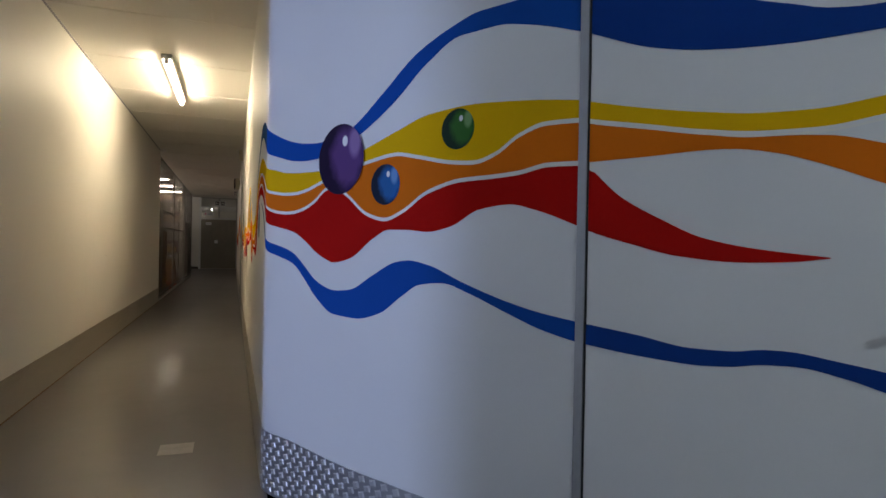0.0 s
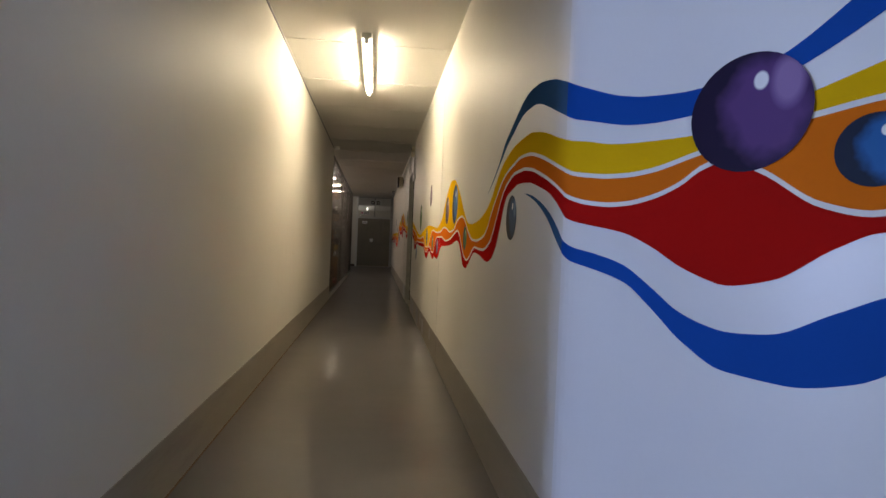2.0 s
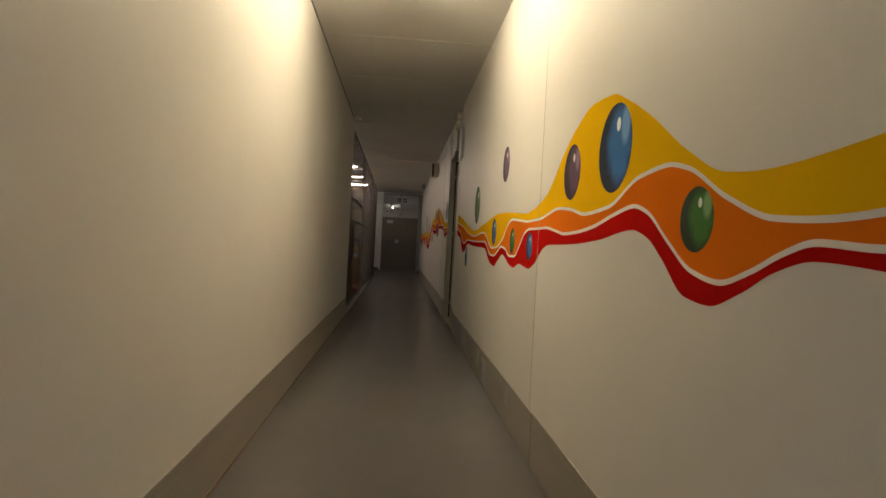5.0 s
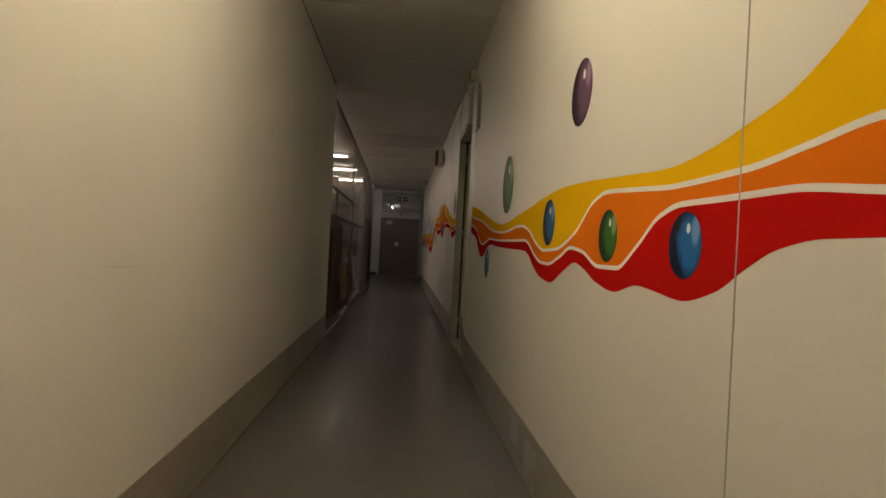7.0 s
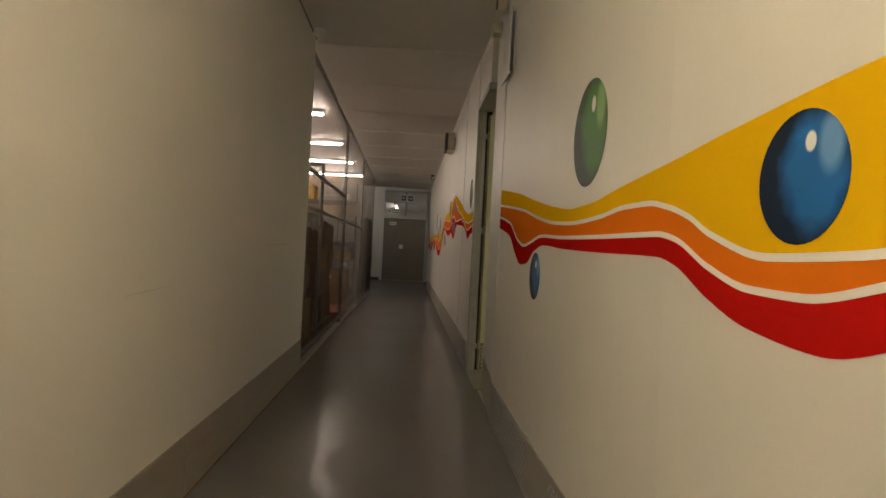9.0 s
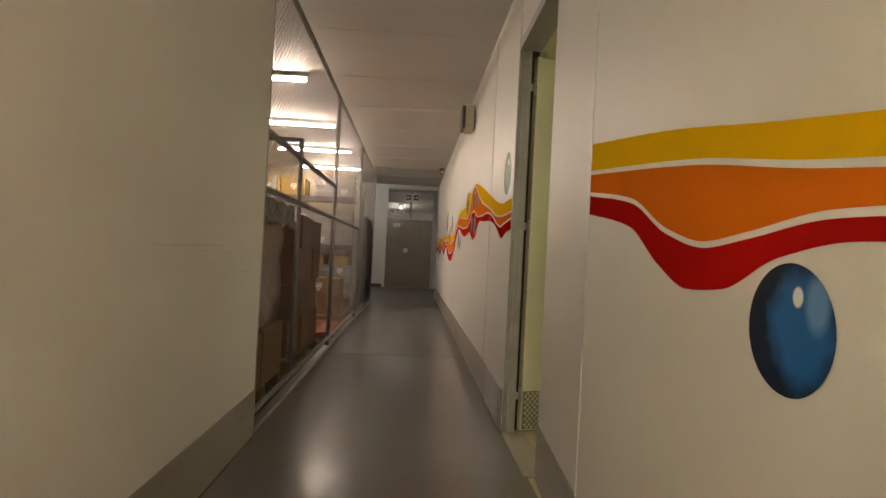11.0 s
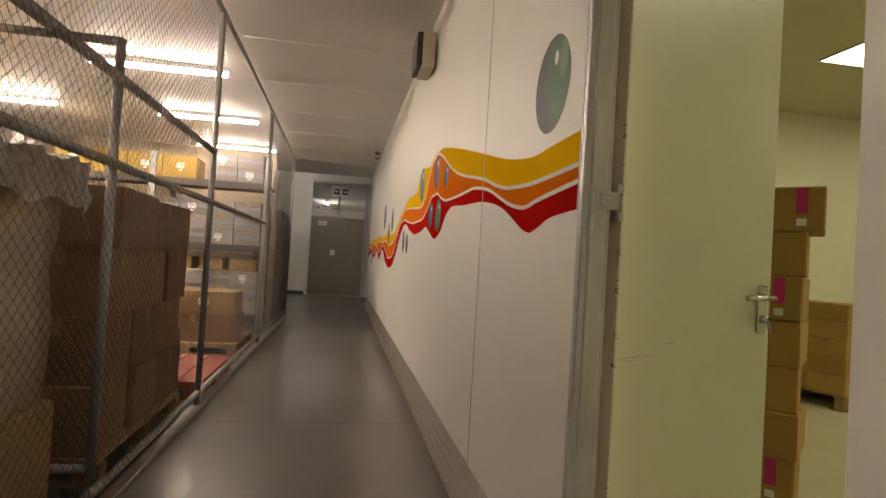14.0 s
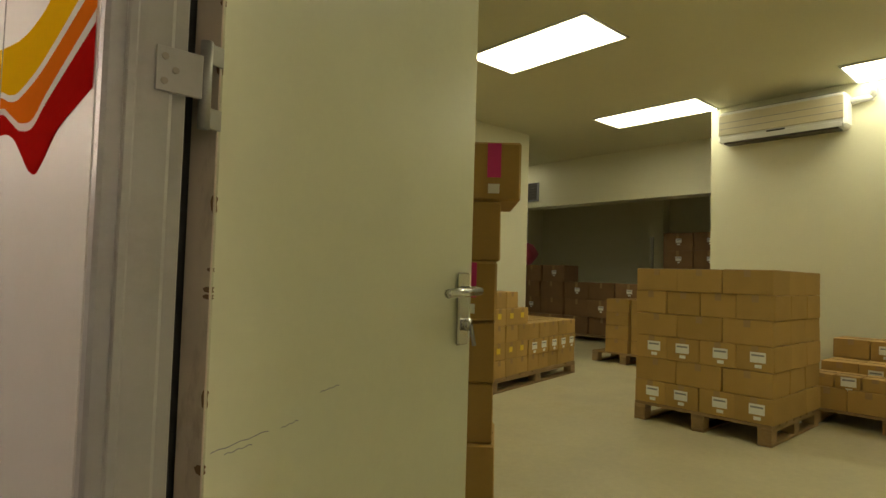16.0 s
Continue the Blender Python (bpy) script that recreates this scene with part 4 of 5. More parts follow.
# fill light out of view, added to brighten the end door and lobby
tube_light(-2.9, -1.7, 25.0, M_TUBE3, "x", "unseen fluorescent batten added to brighten the end lobby", 3.3)
# added fill behind the walk's start, brightens the white entrance door
tube_light(-0.4, 0.8, -1.4, M_TUBE4, "x", "unseen fluorescent batten added to light the entrance door", 2.95)
for y in (14.85, 16.95, 18.95, 21.0):
    tube_light(-2.95, -1.70, y, M_TUBE2, "x", "bare white fluorescent batten above the fenced store")
for y in (14.85, 16.95, 18.95):
    tube_light(-5.3, -4.05, y, M_TUBE2, "x", "bare white fluorescent batten above the fenced store")

spk = empty("wall_speaker", (0, 15.26, 2.40))
tagged(spk, "ivory box loudspeaker with dark grille high on the wall", "speaker")
part("case", box((-0.104, -0.16, 0), (-0.015, 0.16, 0.245), 0.008), M_PLASTIC, spk)
part("grille", box((-0.142, -0.152, 0.008), (-0.1035, 0.152, 0.237), 0.006), M_CABINET, spk, "dark speaker grille")
part("bracket", box((-0.0149, -0.05, 0.08), (0, 0.05, 0.2), 0.002), M_CABINET, spk)
cctv = empty("security_camera", (-0.09, 20.6, CEIL_Z))
tagged(cctv, "small dark security camera fixed under the ceiling", "security camera")
part("mount", rod((0, 0, -0.03), (0, 0, 0), 0.045, 14), M_CABINET, cctv)
bm = rod((0, -0.10, -0.085), (0, 0.05, -0.07), 0.04, 14)
part("body", bm, M_CABINET, cctv, "", True)
bm = rod((0, -0.106, -0.0855), (0, -0.1, -0.085), 0.03, 14)
part("lens", bm, M_CHROME, cctv)
part("arm", rod((0, 0, -0.07), (0, 0, -0.02), 0.012), M_CABINET, cctv)
sd = tagged(part("smoke_detector", rod((-1.36, 12.1, CEIL_Z - 0.04), (-1.36, 12.1, CEIL_Z), 0.05, 20), M_WHITEPLASTIC), "small round white detector on the ceiling", "smoke detector")

# ---- end door ----
end = empty("end_door", (-0.71, END_Y, 0))
tagged(end, "closed brown metal door in a pale frame with a glazed transom", "door")
W = 0.735
part("leaf", box((-W + 0.03, -0.02, 0.03), (W - 0.05, 0.03, 2.09), 0.003), M_BROWN, end, "dull brown metal door leaf")
part("notice", box((-0.52, -0.024, 1.86), (-0.30, -0.02, 1.97)), M_LABEL, end, "small white notice")
part("notice_print", box((-0.50, -0.0255, 1.90), (-0.33, -0.024, 1.925)), M_GREYBAND, end)
part("label", box((-0.17, -0.024, 1.08), (-0.04, -0.02, 1.22)), M_LABEL, end, "small square pale label")
for x0, x1 in ((-W - 0.055, -W + 0.03), (W - 0.05, W + 0.055)):
    part("frame_post", box((x0, -0.05, 0), (x1, 0.06, 3.04), 0.004), M_WHITEPLASTIC if x0 < 0 else M_FRAME, end)
part("frame_rail", box((-W + 0.03, -0.055, 2.10), (W - 0.05, 0.05, 2.17), 0.004), M_WHITEPLASTIC, end)
part("frame_head", box((-W + 0.03, -0.045, 2.98), (W - 0.05, 0.05, 3.04), 0.004), M_FRAME, end)
part("mullion", box((-0.03, -0.045, 2.17), (0.03, 0.05, 2.98), 0.004), M_FRAME, end)
for x0, x1 in ((-W + 0.03, -0.03), (0.03, W - 0.05)):
    p_ = part("pane", box((x0, 0.0, 2.17), (x1, 0.006, 2.98)), M_GLASS, end, "clear transom glass")
    p_.visible_shadow = False
part("threshold", box((-W + 0.03, -0.06, 0), (W - 0.05, 0.03, 0.03), 0.004), M_KICK, end)
sticker = part("sticker", box((-0.60, -0.006, 2.23), (-0.20, -0.001, 2.42)), M_LABEL, end, "white notice with a red disc stuck on the glass")
part("sticker_disc", rod((-0.54, -0.008, 2.325), (-0.54, -0.006, 2.325), 0.035, 16), M_PINK, sticker)
for z in (2.36, 2.29):
    part("sticker_print", box((-0.46, -0.008, z - 0.014), (-0.24, -0.006, z + 0.014)), M_GREYBAND, sticker)
arrow = empty("exit_sign", (-0.68, END_Y - 0.06, 2.66))
tagged(arrow, "white double arrow direction sign above the end door", "sign")
part("board", box((-0.235, -0.006, 0), (0.235, 0.006, 0.24), 0.003), M_LABEL, arrow)
for sgn in (-1, 1):
    part("field", box((sgn * 0.112 - 0.078, -0.009, 0.042), (sgn * 0.112 + 0.078, -0.006, 0.198)), M_CABINET, arrow)
    bm = box((sgn * 0.112 - 0.055, -0.012, 0.105), (sgn * 0.112 + 0.055, -0.009, 0.135))
    tip = sgn * 0.112 + sgn * 0.068
    vs = [bm.verts.new(v) for v in ((tip, -0.0125, 0.12), (tip - sgn * 0.07, -0.0125, 0.18), (tip - sgn * 0.045, -0.0125, 0.12), (tip - sgn * 0.07, -0.0125, 0.06))]
    bm.faces.new(vs)
    part("arrow", bm, M_LABEL, arrow)
sw = tagged(part("light_switch", box((-1.66, END_Y - 0.012, 1.15), (-1.57, END_Y, 1.27), 0.003), M_WHITEPLASTIC), "white light switch beside the end door", "switch")
part("rocker", box((-1.635, END_Y - 0.017, 1.18), (-1.595, END_Y - 0.012, 1.24), 0.002), M_WHITEPLASTIC, sw)
structure("baseboard", box((-3.2, END_Y - 0.012, 0), (-1.5, END_Y, 0.09)), M_CABINET, "dark skirting")
# lit space behind the transom
structure("wall_beyond_1", box((-2.6, 32, 0), (1.6, 32.1, 4)), M_WALL)
structure("wall_beyond_2", box((-2.7, END_Y + 0.15, 0), (-2.6, 32, 4)), M_WALL)
structure("wall_beyond_3", box((1.6, END_Y + 0.15, 0), (1.7, 32, 4)), M_WALL)
structure("ceiling_beyond", box((-2.7, 28.0, 2.7), (1.7, 32.1, 3.2)), M_CEIL)
structure("ceiling_beyond_2", box((-2.7, END_Y + 0.15, 3.06), (1.7, 28.0, 3.2)), M_CEIL)
structure("floor_beyond", box((-2.7, 27.6, -0.2), (1.7, 32.1, 0)), M_FLOOR)
tube_light(28.5, 30.0, -1.08, M_TUBE3, "y", "lit fluorescent batten in the space behind the end door", 2.7)

# ---- fence of the store ----
def chain_link(a, b, z0, z1, p=0.027, h=0.0245, r=0.0011):
    """Woven wire with rounded diamond meshes between two points of the plan."""
    a, b = Vector((*a, 0)), Vector((*b, 0))
    L = (b - a).length
    d = (b - a) / L
    nrm = Vector((-d.y, d.x, 0))
    verts, faces = [], []
    n, nz = int(L / p), int((z1 - z0) / h)
    ring = [(math.cos(k * 2.0944), math.sin(k * 2.0944)) for k in range(3)]
    for i in range(n):
        s0 = p * i
        base = len(verts)
        for k in range(nz + 1):
            far = (k + i) % 2
            for dz in (-0.17 * h, 0.17 * h):
                c = a + d * (s0 + (p * 0.97 if far else p * 0.03)) + Vector((0, 0, z0 + k * h + dz)) + nrm * (0.0018 if far else -0.0018)
                for u, w in ring:
                    verts.append(c + d * (u * r) + nrm * (w * r))
        for k in range(2 * nz + 1):
            for j in range(3):
                q = base + 3 * k
                faces.append((q + j, q + (j + 1) % 3, q + 3 + (j + 1) % 3, q + 3 + j))
    return verts, faces

def wire_mesh(parent, *args):
    v, f = chain_link(*args)
    me = bpy.data.meshes.new("chain_link")
    me.from_pydata(v, [], f)
    me.materials.append(M_WIRE)
    o = new("chain_link", me)
    o.parent = parent
    return tagged(o, "diamond chain-link wire", kind="stuff")

FX = -1.45
fence = empty("chain_link_fence", (0, 0, 0))
tagged(fence, "galvanised steel tube fence with diamond chain-link wire", "fence")
for y in (12.36, 15.32, 18.15, 21.35):
    part("post", rod((FX, y, 0), (FX, y, 2.70), 0.021, 12), M_STEEL, fence, "", True)
part("top_rail", rod((FX, 12.36, 2.69), (FX, 21.35, 2.69), 0.019, 12), M_STEEL, fence, "", True)
part("bottom_rail", rod((FX, 12.36, 0.11), (FX, 21.35, 0.11), 0.019, 12), M_STEEL, fence, "", True)
part("rail", rod((FX, 12.36, 1.38), (FX, 18.15, 1.40), 0.019, 12), M_STEEL, fence, "", True)
part("rail", rod((FX, 12.36, 1.71), (FX, 15.32, 1.73), 0.021, 12), M_STEEL, fence, "", True)
part("foot_rail", box((FX - 0.03, 12.36, 0.0), (FX + 0.03, 21.35, 0.03), 0.004), M_STEEL, fence)
wire_mesh(fence, (FX + 0.022, 12.36), (FX + 0.022, 21.35), 0.12, 2.69)
wire_mesh(fence, (FX - 0.0, 21.36), (FX - 0.3, 21.36), 0.12, 2.69)
divider = empty("fence_panel", (0, 0, 0))
tagged(divider, "low steel tube fence panel dividing the store", "fence")
for x in (-1.545, -3.6):
    part("post", rod((x, 13.88, 0), (x, 13.88, 1.95), 0.021, 12), M_STEEL, divider, "", True)
part("top_rail", rod((-1.545, 13.88, 1.94), (-3.6, 13.88, 1.94), 0.019, 12), M_STEEL, divider, "", True)
part("bottom_rail", rod((-1.545, 13.88, 0.12), (-3.6, 13.88, 0.12), 0.019, 12), M_STEEL, divider, "", True)
wire_mesh(divider, (-1.56, 13.88), (-3.6, 13.88), 0.12, 1.93)

# ---- cartons and pallets ----
def carton(size, material, label, group, labelled="", tape=True):
    """One closed carton standing on z = 0, its long side along local x; its front faces local -y."""
    L, D, H = size
    o = empty("carton")
    tagged(o, label, "box", group)
    body = box((-L / 2, -D / 2, 0.001), (L / 2, D / 2, H - 0.001), 0.005)
    for v in body.verts:
        v.co += Vector((random.uniform(-1, 1), random.uniform(-1, 1), random.uniform(-1, 0.3))) * 0.0022
    part("carton_body", body, material, o)
    if tape:
        part("flap_seam", box((-L / 2 + 0.004, -0.0025, H - 0.002), (L / 2 - 0.004, 0.0025, H + 0.0006)), M_SEAM, o)
        part("tape", box((-0.022, -D / 2 - 0.0016, H * 0.70), (0.022, -D / 2 + 0.001, H - 0.002)), M_TAPE, o)
        part("tape", box((-L / 2 - 0.001, -0.024, H * 0.72), (-L / 2 + 0.002, 0.024, H - 0.003)), M_TAPE, o)
    for k, w in enumerate(labelled):
        c = {"w": M_LABEL, "y": M_YELLOW_LABEL, "p": M_PINK, "g": M_GREYBAND}[w]
        if w == "g":
            part("printed_band", box((-L / 2 + 0.004, -D / 2 - 0.002, H * 0.42), (L / 2 - 0.004, -D / 2 - 0.0005, H * 0.68)), c, o, "grey printed band")
            continue
        wd, ht = (0.10, 0.07) if w == "w" else (0.06, 0.05) if w == "y" else (0.036, 0.09)
        x = (-0.03 + 0.06 * random.random()) if w != "p" else 0.10
        z = H * (0.55 if w != "p" else 0.68)
        lb = part("label", box((x - wd / 2, -D / 2 - 0.0025, z - ht / 2), (x + wd / 2, -D / 2 - 0.0008, z + ht / 2)), c, o, {"w": "white paper label", "y": "yellow sticker", "p": "magenta sticker"}[w])
        if w == "p":
            part("seal", box((x - 0.015, -D / 2 - 0.0025, 0.02), (x + 0.015, -D / 2 - 0.0008, 0.045)), M_LABEL, lb)
        if w == "w":
            part("print", box((x - wd * 0.4, -D / 2 - 0.0035, z + 0.008), (x + wd * 0.4, -D / 2 - 0.0025, z + 0.02)), M_GREYBAND, lb)
            part("seal", box((x - 0.02, -D / 2 - 0.0025, z - ht / 2 - 0.035), (x + 0.025, -D / 2 - 0.0008, z - ht / 2 - 0.012)), c, lb)
    return o

def pallet(x0, y0, lx, ly, h=0.135, rz=0.0, material=M_WOOD, label="worn wooden pallet under stacked cartons"):
    o = empty("pallet", (x0, y0, 0), rz)
    tagged(o, label, "pallet")
    n = 7
    for i in range(n):
        w = lx / n
        part("deck_board", box((i * w + 0.008, 0, h - 0.02), ((i + 1) * w - 0.008, ly, h), 0.002), material, o)
    for y in (0.0, ly / 2 - 0.045, ly - 0.09):
        part("stringer", box((0, y, h - 0.042), (lx, y + 0.09, h - 0.0205), 0.002), material, o)
        part("skid", box((0, y, 0), (lx, y + 0.09, 0.018), 0.002), material, o)
        for x in (0.0, lx / 2 - 0.05, lx - 0.10):
            part("block", box((x, y + 0.002, 0.0185), (x + 0.1, y + 0.088, h - 0.0425), 0.002), material, o)
    return o

def stack(kinds, origin, rz, nx, ny, nz, size, gap=0.004, jitter=0.012, skip=(), z0=0.0):
    """Cartons in rows and layers from an origin at the stack's corner; only the outer ones."""
    L, D, H = size
    base = pose(*origin, 0, 0, rz)
    for k in range(nz):
        for i in range(nx):
            for j in range(ny):
                inner = 0 < i < nx - 1 and 0 < j < ny - 1 and k < nz - 1
                if inner or (i, j, k) in skip:
                    continue
                src = random.choice(kinds)
                m = base @ pose((i + 0.5) * (L + gap) + random.uniform(-1, 1) * jitter * 0.5, (j + 0.5) * (D + gap) + random.uniform(-1, 1) * jitter * 0.5, z0 + k * H, 0, 0, random.uniform(-1, 1) * 1.2)
                copy_thing(src, m)

random.seed(7)
def kinds_of(size, material, label, group, marks):
    out = []
    for mk in marks:
        c = carton(size, material, label, group, mk)
        c.matrix_world = pose(0, 0, -5)
        out.append(c)
    return out
masters = []

# room: the stack beside the open door
A7 = kinds_of((0.34, 0.25, 0.157), M_CARTON, "brown cardboard carton in a tall single stack", "cartons in the tall stack", ["", "p"])
masters += A7
for k in range(9):
    off = 0.035 if k == 8 else random.uniform(-.006, .006)
    copy_thing(A7[1] if k in (2, 6, 8) else A7[0], pose(0.97 + off, 13.155 - off, 0.157 * k, 0, 0, -45 + random.uniform(-2, 2)))

# room: the large pallet of cartons
pallet(4.05, 13.32, 0.97, 0.98)
P1a = kinds_of((0.325, 0.32, 0.17), M_CARTON, "brown cardboard carton stacked on a pallet", "cartons on the large pallet", ["", "", ""])
P1b = kinds_of((0.245, 0.32, 0.17), M_CARTON, "brown cardboard carton with a white label stacked on a pallet", "cartons on the large pallet", ["w", "w", ""])
masters += P1a + P1b
for k in range(6):
    long_row = k % 2 == 1
    nb, wd = (3, 0.325) if long_row else (4, 0.245)
    for i in range(nb):
        for j in range(3):
            if 0 < i < nb - 1 and j == 1 and k < 5:
                continue
            src = random.choice(P1a) if long_row else (P1b[0] if k in (0, 2) and i != 1 else P1b[2] if k == 4 else P1b[1])
            copy_thing(src, pose(4.06 + (j + 0.5) * 0.322 + random.uniform(-.008, .008), 13.32 + 0.98 - (i + 0.5) * (wd + 0.003), 0.136 + 0.17 * k, 0, 0, -90 + random.uniform(-1.5, 1.5)))
# more cartons behind it
pallet(5.35, 13.75, 1.0, 0.95)
stack(P1a, (5.38, 13.78, 0.136), 0, 3, 2, 4, (0.325, 0.35, 0.17))
# the pallet by the back wall
pallet(3.72, 15.50, 1.75, 1.1, rz=11)
P2 = kinds_of((0.215, 0.36, 0.157), M_CARTON, "brown cardboard carton with a sticker on a long pallet", "cartons by the back wall", ["w", "", "y"])
masters += P2
B2 = pose(3.72, 15.50, 0.136, 0, 0, 11)
for k in range(5):
    for i in range(8):
        for j in range(3):
            if (k >= 3 and i > 2) or (k == 4 and i > 1) or (0 < i < 7 and j == 1 and k < 2):
                continue
            src = P2[1] if k in (0, 2, 4) else (P2[2] if i < 3 else P2[0])
            copy_thing(src, B2 @ pose((i + 0.5) * 0.218, (j + 0.5) * 0.362 + random.uniform(-.008, .008), 0.157 * k, 0, 0, random.uniform(-1, 1)))
# pallet in the gap beyond
pallet(6.5, 15.42, 1.0, 0.9)
stack(P1a, (6.52, 15.44, 0.136), 0, 3, 2, 4, (0.325, 0.35, 0.17))
# low pallet by the side wall
pallet(5.10, 12.36, 1.1, 1.08, 0.12)
P4 = kinds_of((0.26, 0.34, 0.165), M_CARTON, "brown cardboard carton with printing on a low pallet", "cartons on the low pallet", ["", "w"])
P4p = kinds_of((0.16, 0.25, 0.10), M_CARTON, "small brown cardboard carton on a low pallet", "small cartons on the low pallet", ["", "w"])
masters += P4 + P4p
for j in range(4):
    for c_, n_ in ((0, 1), (1, 2), (2, 3)):
        for k in range(n_):
            copy_thing(random.choice(P4), pose(5.28 + 0.345 * c_, 12.37 + (j + 0.5) * 0.264, 0.121 + 0.165 * k, 0, 0, -90 + random.uniform(-2, 2)))
for j in range(6):
    copy_thing(random.choice(P4p), pose(5.25, 12.40 + (j + 0.5) * 0.17, 0.121 + 0.165, 0, 0, -90 + random.uniform(-3, 3)))
# far bay: dark cartons, a bag and a shelf of cartons
P5 = kinds_of((0.5, 0.42, 0.30), M_CARTON_DARK, "dark brown cardboard carton in the far bay", "cartons in the far bay", ["w", "", ""])
masters += P5
for i in range(6):
    for k in range(4 if i < 3 else 3):
        copy_thing(random.choice(P5), pose(8.75 + random.uniform(-.05, .05), 19.6 - 0.52 * i, 0.3 * k + 0.1, 0, 0, -90 + random.uniform(-4, 4)))
pallet(8.4, 16.75, 0.8, 3.1, 0.1)
for i in range(2):
    for k in range(2):
        copy_thing(P5[0], pose(9.4, 16.5 - 0.52 * i, 1.271 + 0.3 * k, 0, 0, -90))
shelf = empty("steel_rack", (9.1, 15.5, 0))
tagged(shelf, "grey steel rack holding cartons in the far bay", "rack")
for x in (0, 0.6):
    for y in (0, 1.4):
        part("upright", box((x - 0.02, y - 0.02, 0), (x + 0.02, y + 0.02, 1.8)), M_STEEL, shelf)
for z in (0.4, 1.27):
    part("shelf_board", box((-0.02, -0.02, z - 0.02), (0.62, 1.42, z), 0.003), M_STEEL, shelf)
bm = bmesh.new()
bmesh.ops.create_icosphere(bm, subdivisions=3, radius=0.3)
for v in bm.verts:
    n_ = noise.noise(v.co * 6) * 0.08
    v.co = Vector((v.co.x * 1.0, v.co.y * 1.1, v.co.z * 0.8)) * (1 + n_ * 2)
bag = part("plastic_bag", bm, M_BAG, smooth=True)
bag.matrix_world = pose(8.75, 19.5, 1.52)
tagged(bag, "crumpled pink plastic bag lying on dark cartons", "bag")

# room lights
def troffer(x0, y0, x1, y1, z=3.1):
    o = empty("ceiling_panel_light", ((x0 + x1) / 2, (y0 + y1) / 2, z))
    tagged(o, "lit rectangular panel light recessed in the storeroom ceiling", "ceiling light", "panel lights")
    w, d = (x1 - x0) / 2, (y1 - y0) / 2
    part("diffuser", box((-w, -d, -0.012), (w, d, -0.006)), M_TROFFER, o, "glowing white diffuser")
    for lo, hi in (((-w - 0.02, -d - 0.02, -0.015), (w + 0.02, -d, 0)), ((-w - 0.02, d, -0.015), (w + 0.02, d + 0.02, 0)), ((-w - 0.02, -d, -0.015), (-w, d, 0)), ((w, -d, -0.015), (w + 0.02, d, 0))):
        part("trim", box(lo, hi), M_WHITEPLASTIC, o)
    return o
troffer(3.58, 14.50, 4.18, 15.76)
troffer(6.17, 14.83, 6.74, 16.12)
troffer(6.15, 12.25, 6.73, 13.45)
troffer(2.2, 11.6, 2.8, 12.8)
troffer(7.35, 18.75, 7.75, 19.05)
# air conditioner on the side wall
ac = empty("air_conditioner", (6.75, 14.12, 2.58))
tagged(ac, "white split air conditioner high on the storeroom wall", "air conditioner")
part("case", box((-0.22, -0.62, 0.05), (0, 0.62, 0.40), 0.03), M_WHITEPLASTIC, ac)
part("front_panel", box((-0.232, -0.60, 0.13), (-0.22, 0.60, 0.36), 0.006), M_PLASTIC, ac)
part("outlet", box((-0.215, -0.55, 0.035), (-0.06, 0.55, 0.06), 0.004), M_CABINET, ac, "dark air outlet slot")
part("louvre", box((-0.235, -0.58, 0.05), (-0.225, 0.58, 0.10), 0.003), M_WHITEPLASTIC, ac)
for i in range(4):
    part("intake_slat", box((-0.19 + i * 0.045, -0.56, 0.399), (-0.165 + i * 0.045, 0.56, 0.404)), M_CABINET, ac)
for z in (0.20, 0.27):
    part("panel_groove", box((-0.2335, -0.595, z), (-0.2315, 0.595, z + 0.005)), M_GREYBAND, ac)
part("badge", box((-0.236, -0.08, 0.10), (-0.234, 0.10, 0.118)), M_INK, ac)
part("pipe", rod((-0.05, -0.62, 0.33), (-0.05, -0.80, 0.33), 0.03, 12), M_WHITEPLASTIC, ac, "", True)
part("pipe", rod((-0.05, -0.80, 0.33), (-0.05, -0.80, 0.52), 0.03, 12), M_WHITEPLASTIC, ac, "", True)
fan = empty("wall_vent", (8.1, 18.75, 2.6))
tagged(fan, "square vent with dark slats on the beam", "vent")
part("frame", box((-0.03, -0.2, -0.17), (0, 0.2, 0.17), 0.004), M_GREYBAND, fan)
part("backing", box((-0.0325, -0.17, -0.145), (-0.0295, 0.17, 0.16)), M_DARK, fan)
for i in range(6):
    part("slat", box((-0.036, -0.16, -0.14 + i * 0.05), (-0.03, 0.16, -0.105 + i * 0.05)), M_CABINET, fan)

# ---- store goods ----
# wrapped pallet nearest the wall end
pallet(-2.65, 12.52, 1.1, 1.05, 0.12)
goods = empty("wrapped_load", (-2.1, 13.02, 0.121))
tagged(goods, "pallet load of sacks and cartons wrapped in cloudy stretch film", "pallet load")
bm = box((-0.52, -0.48, 0), (0.52, 0.52, 1.2), 0.05)
bmesh.ops.subdivide_edges(bm, edges=bm.edges[:], cuts=6, use_grid_fill=True)
for v in bm.verts:
    v.co += Vector((noise.noise(v.co * 5), noise.noise(v.co * 5 + Vector((9, 0, 0))), noise.noise(v.co * 4 + Vector((0, 7, 0))))) * 0.035
film = mat("cloudy_stretch_film", (0.36, 0.275, 0.195), 0.2, var=0.2, scale=5, fine=18, bump=0.7, bump_d=0.012, stretch=(1, 1, 0.4), dirt=(0.60, 0.56, 0.51), dirt_amt=0.5, dirt_scale=3.2)
part("film", bm, film, goods, "", True)
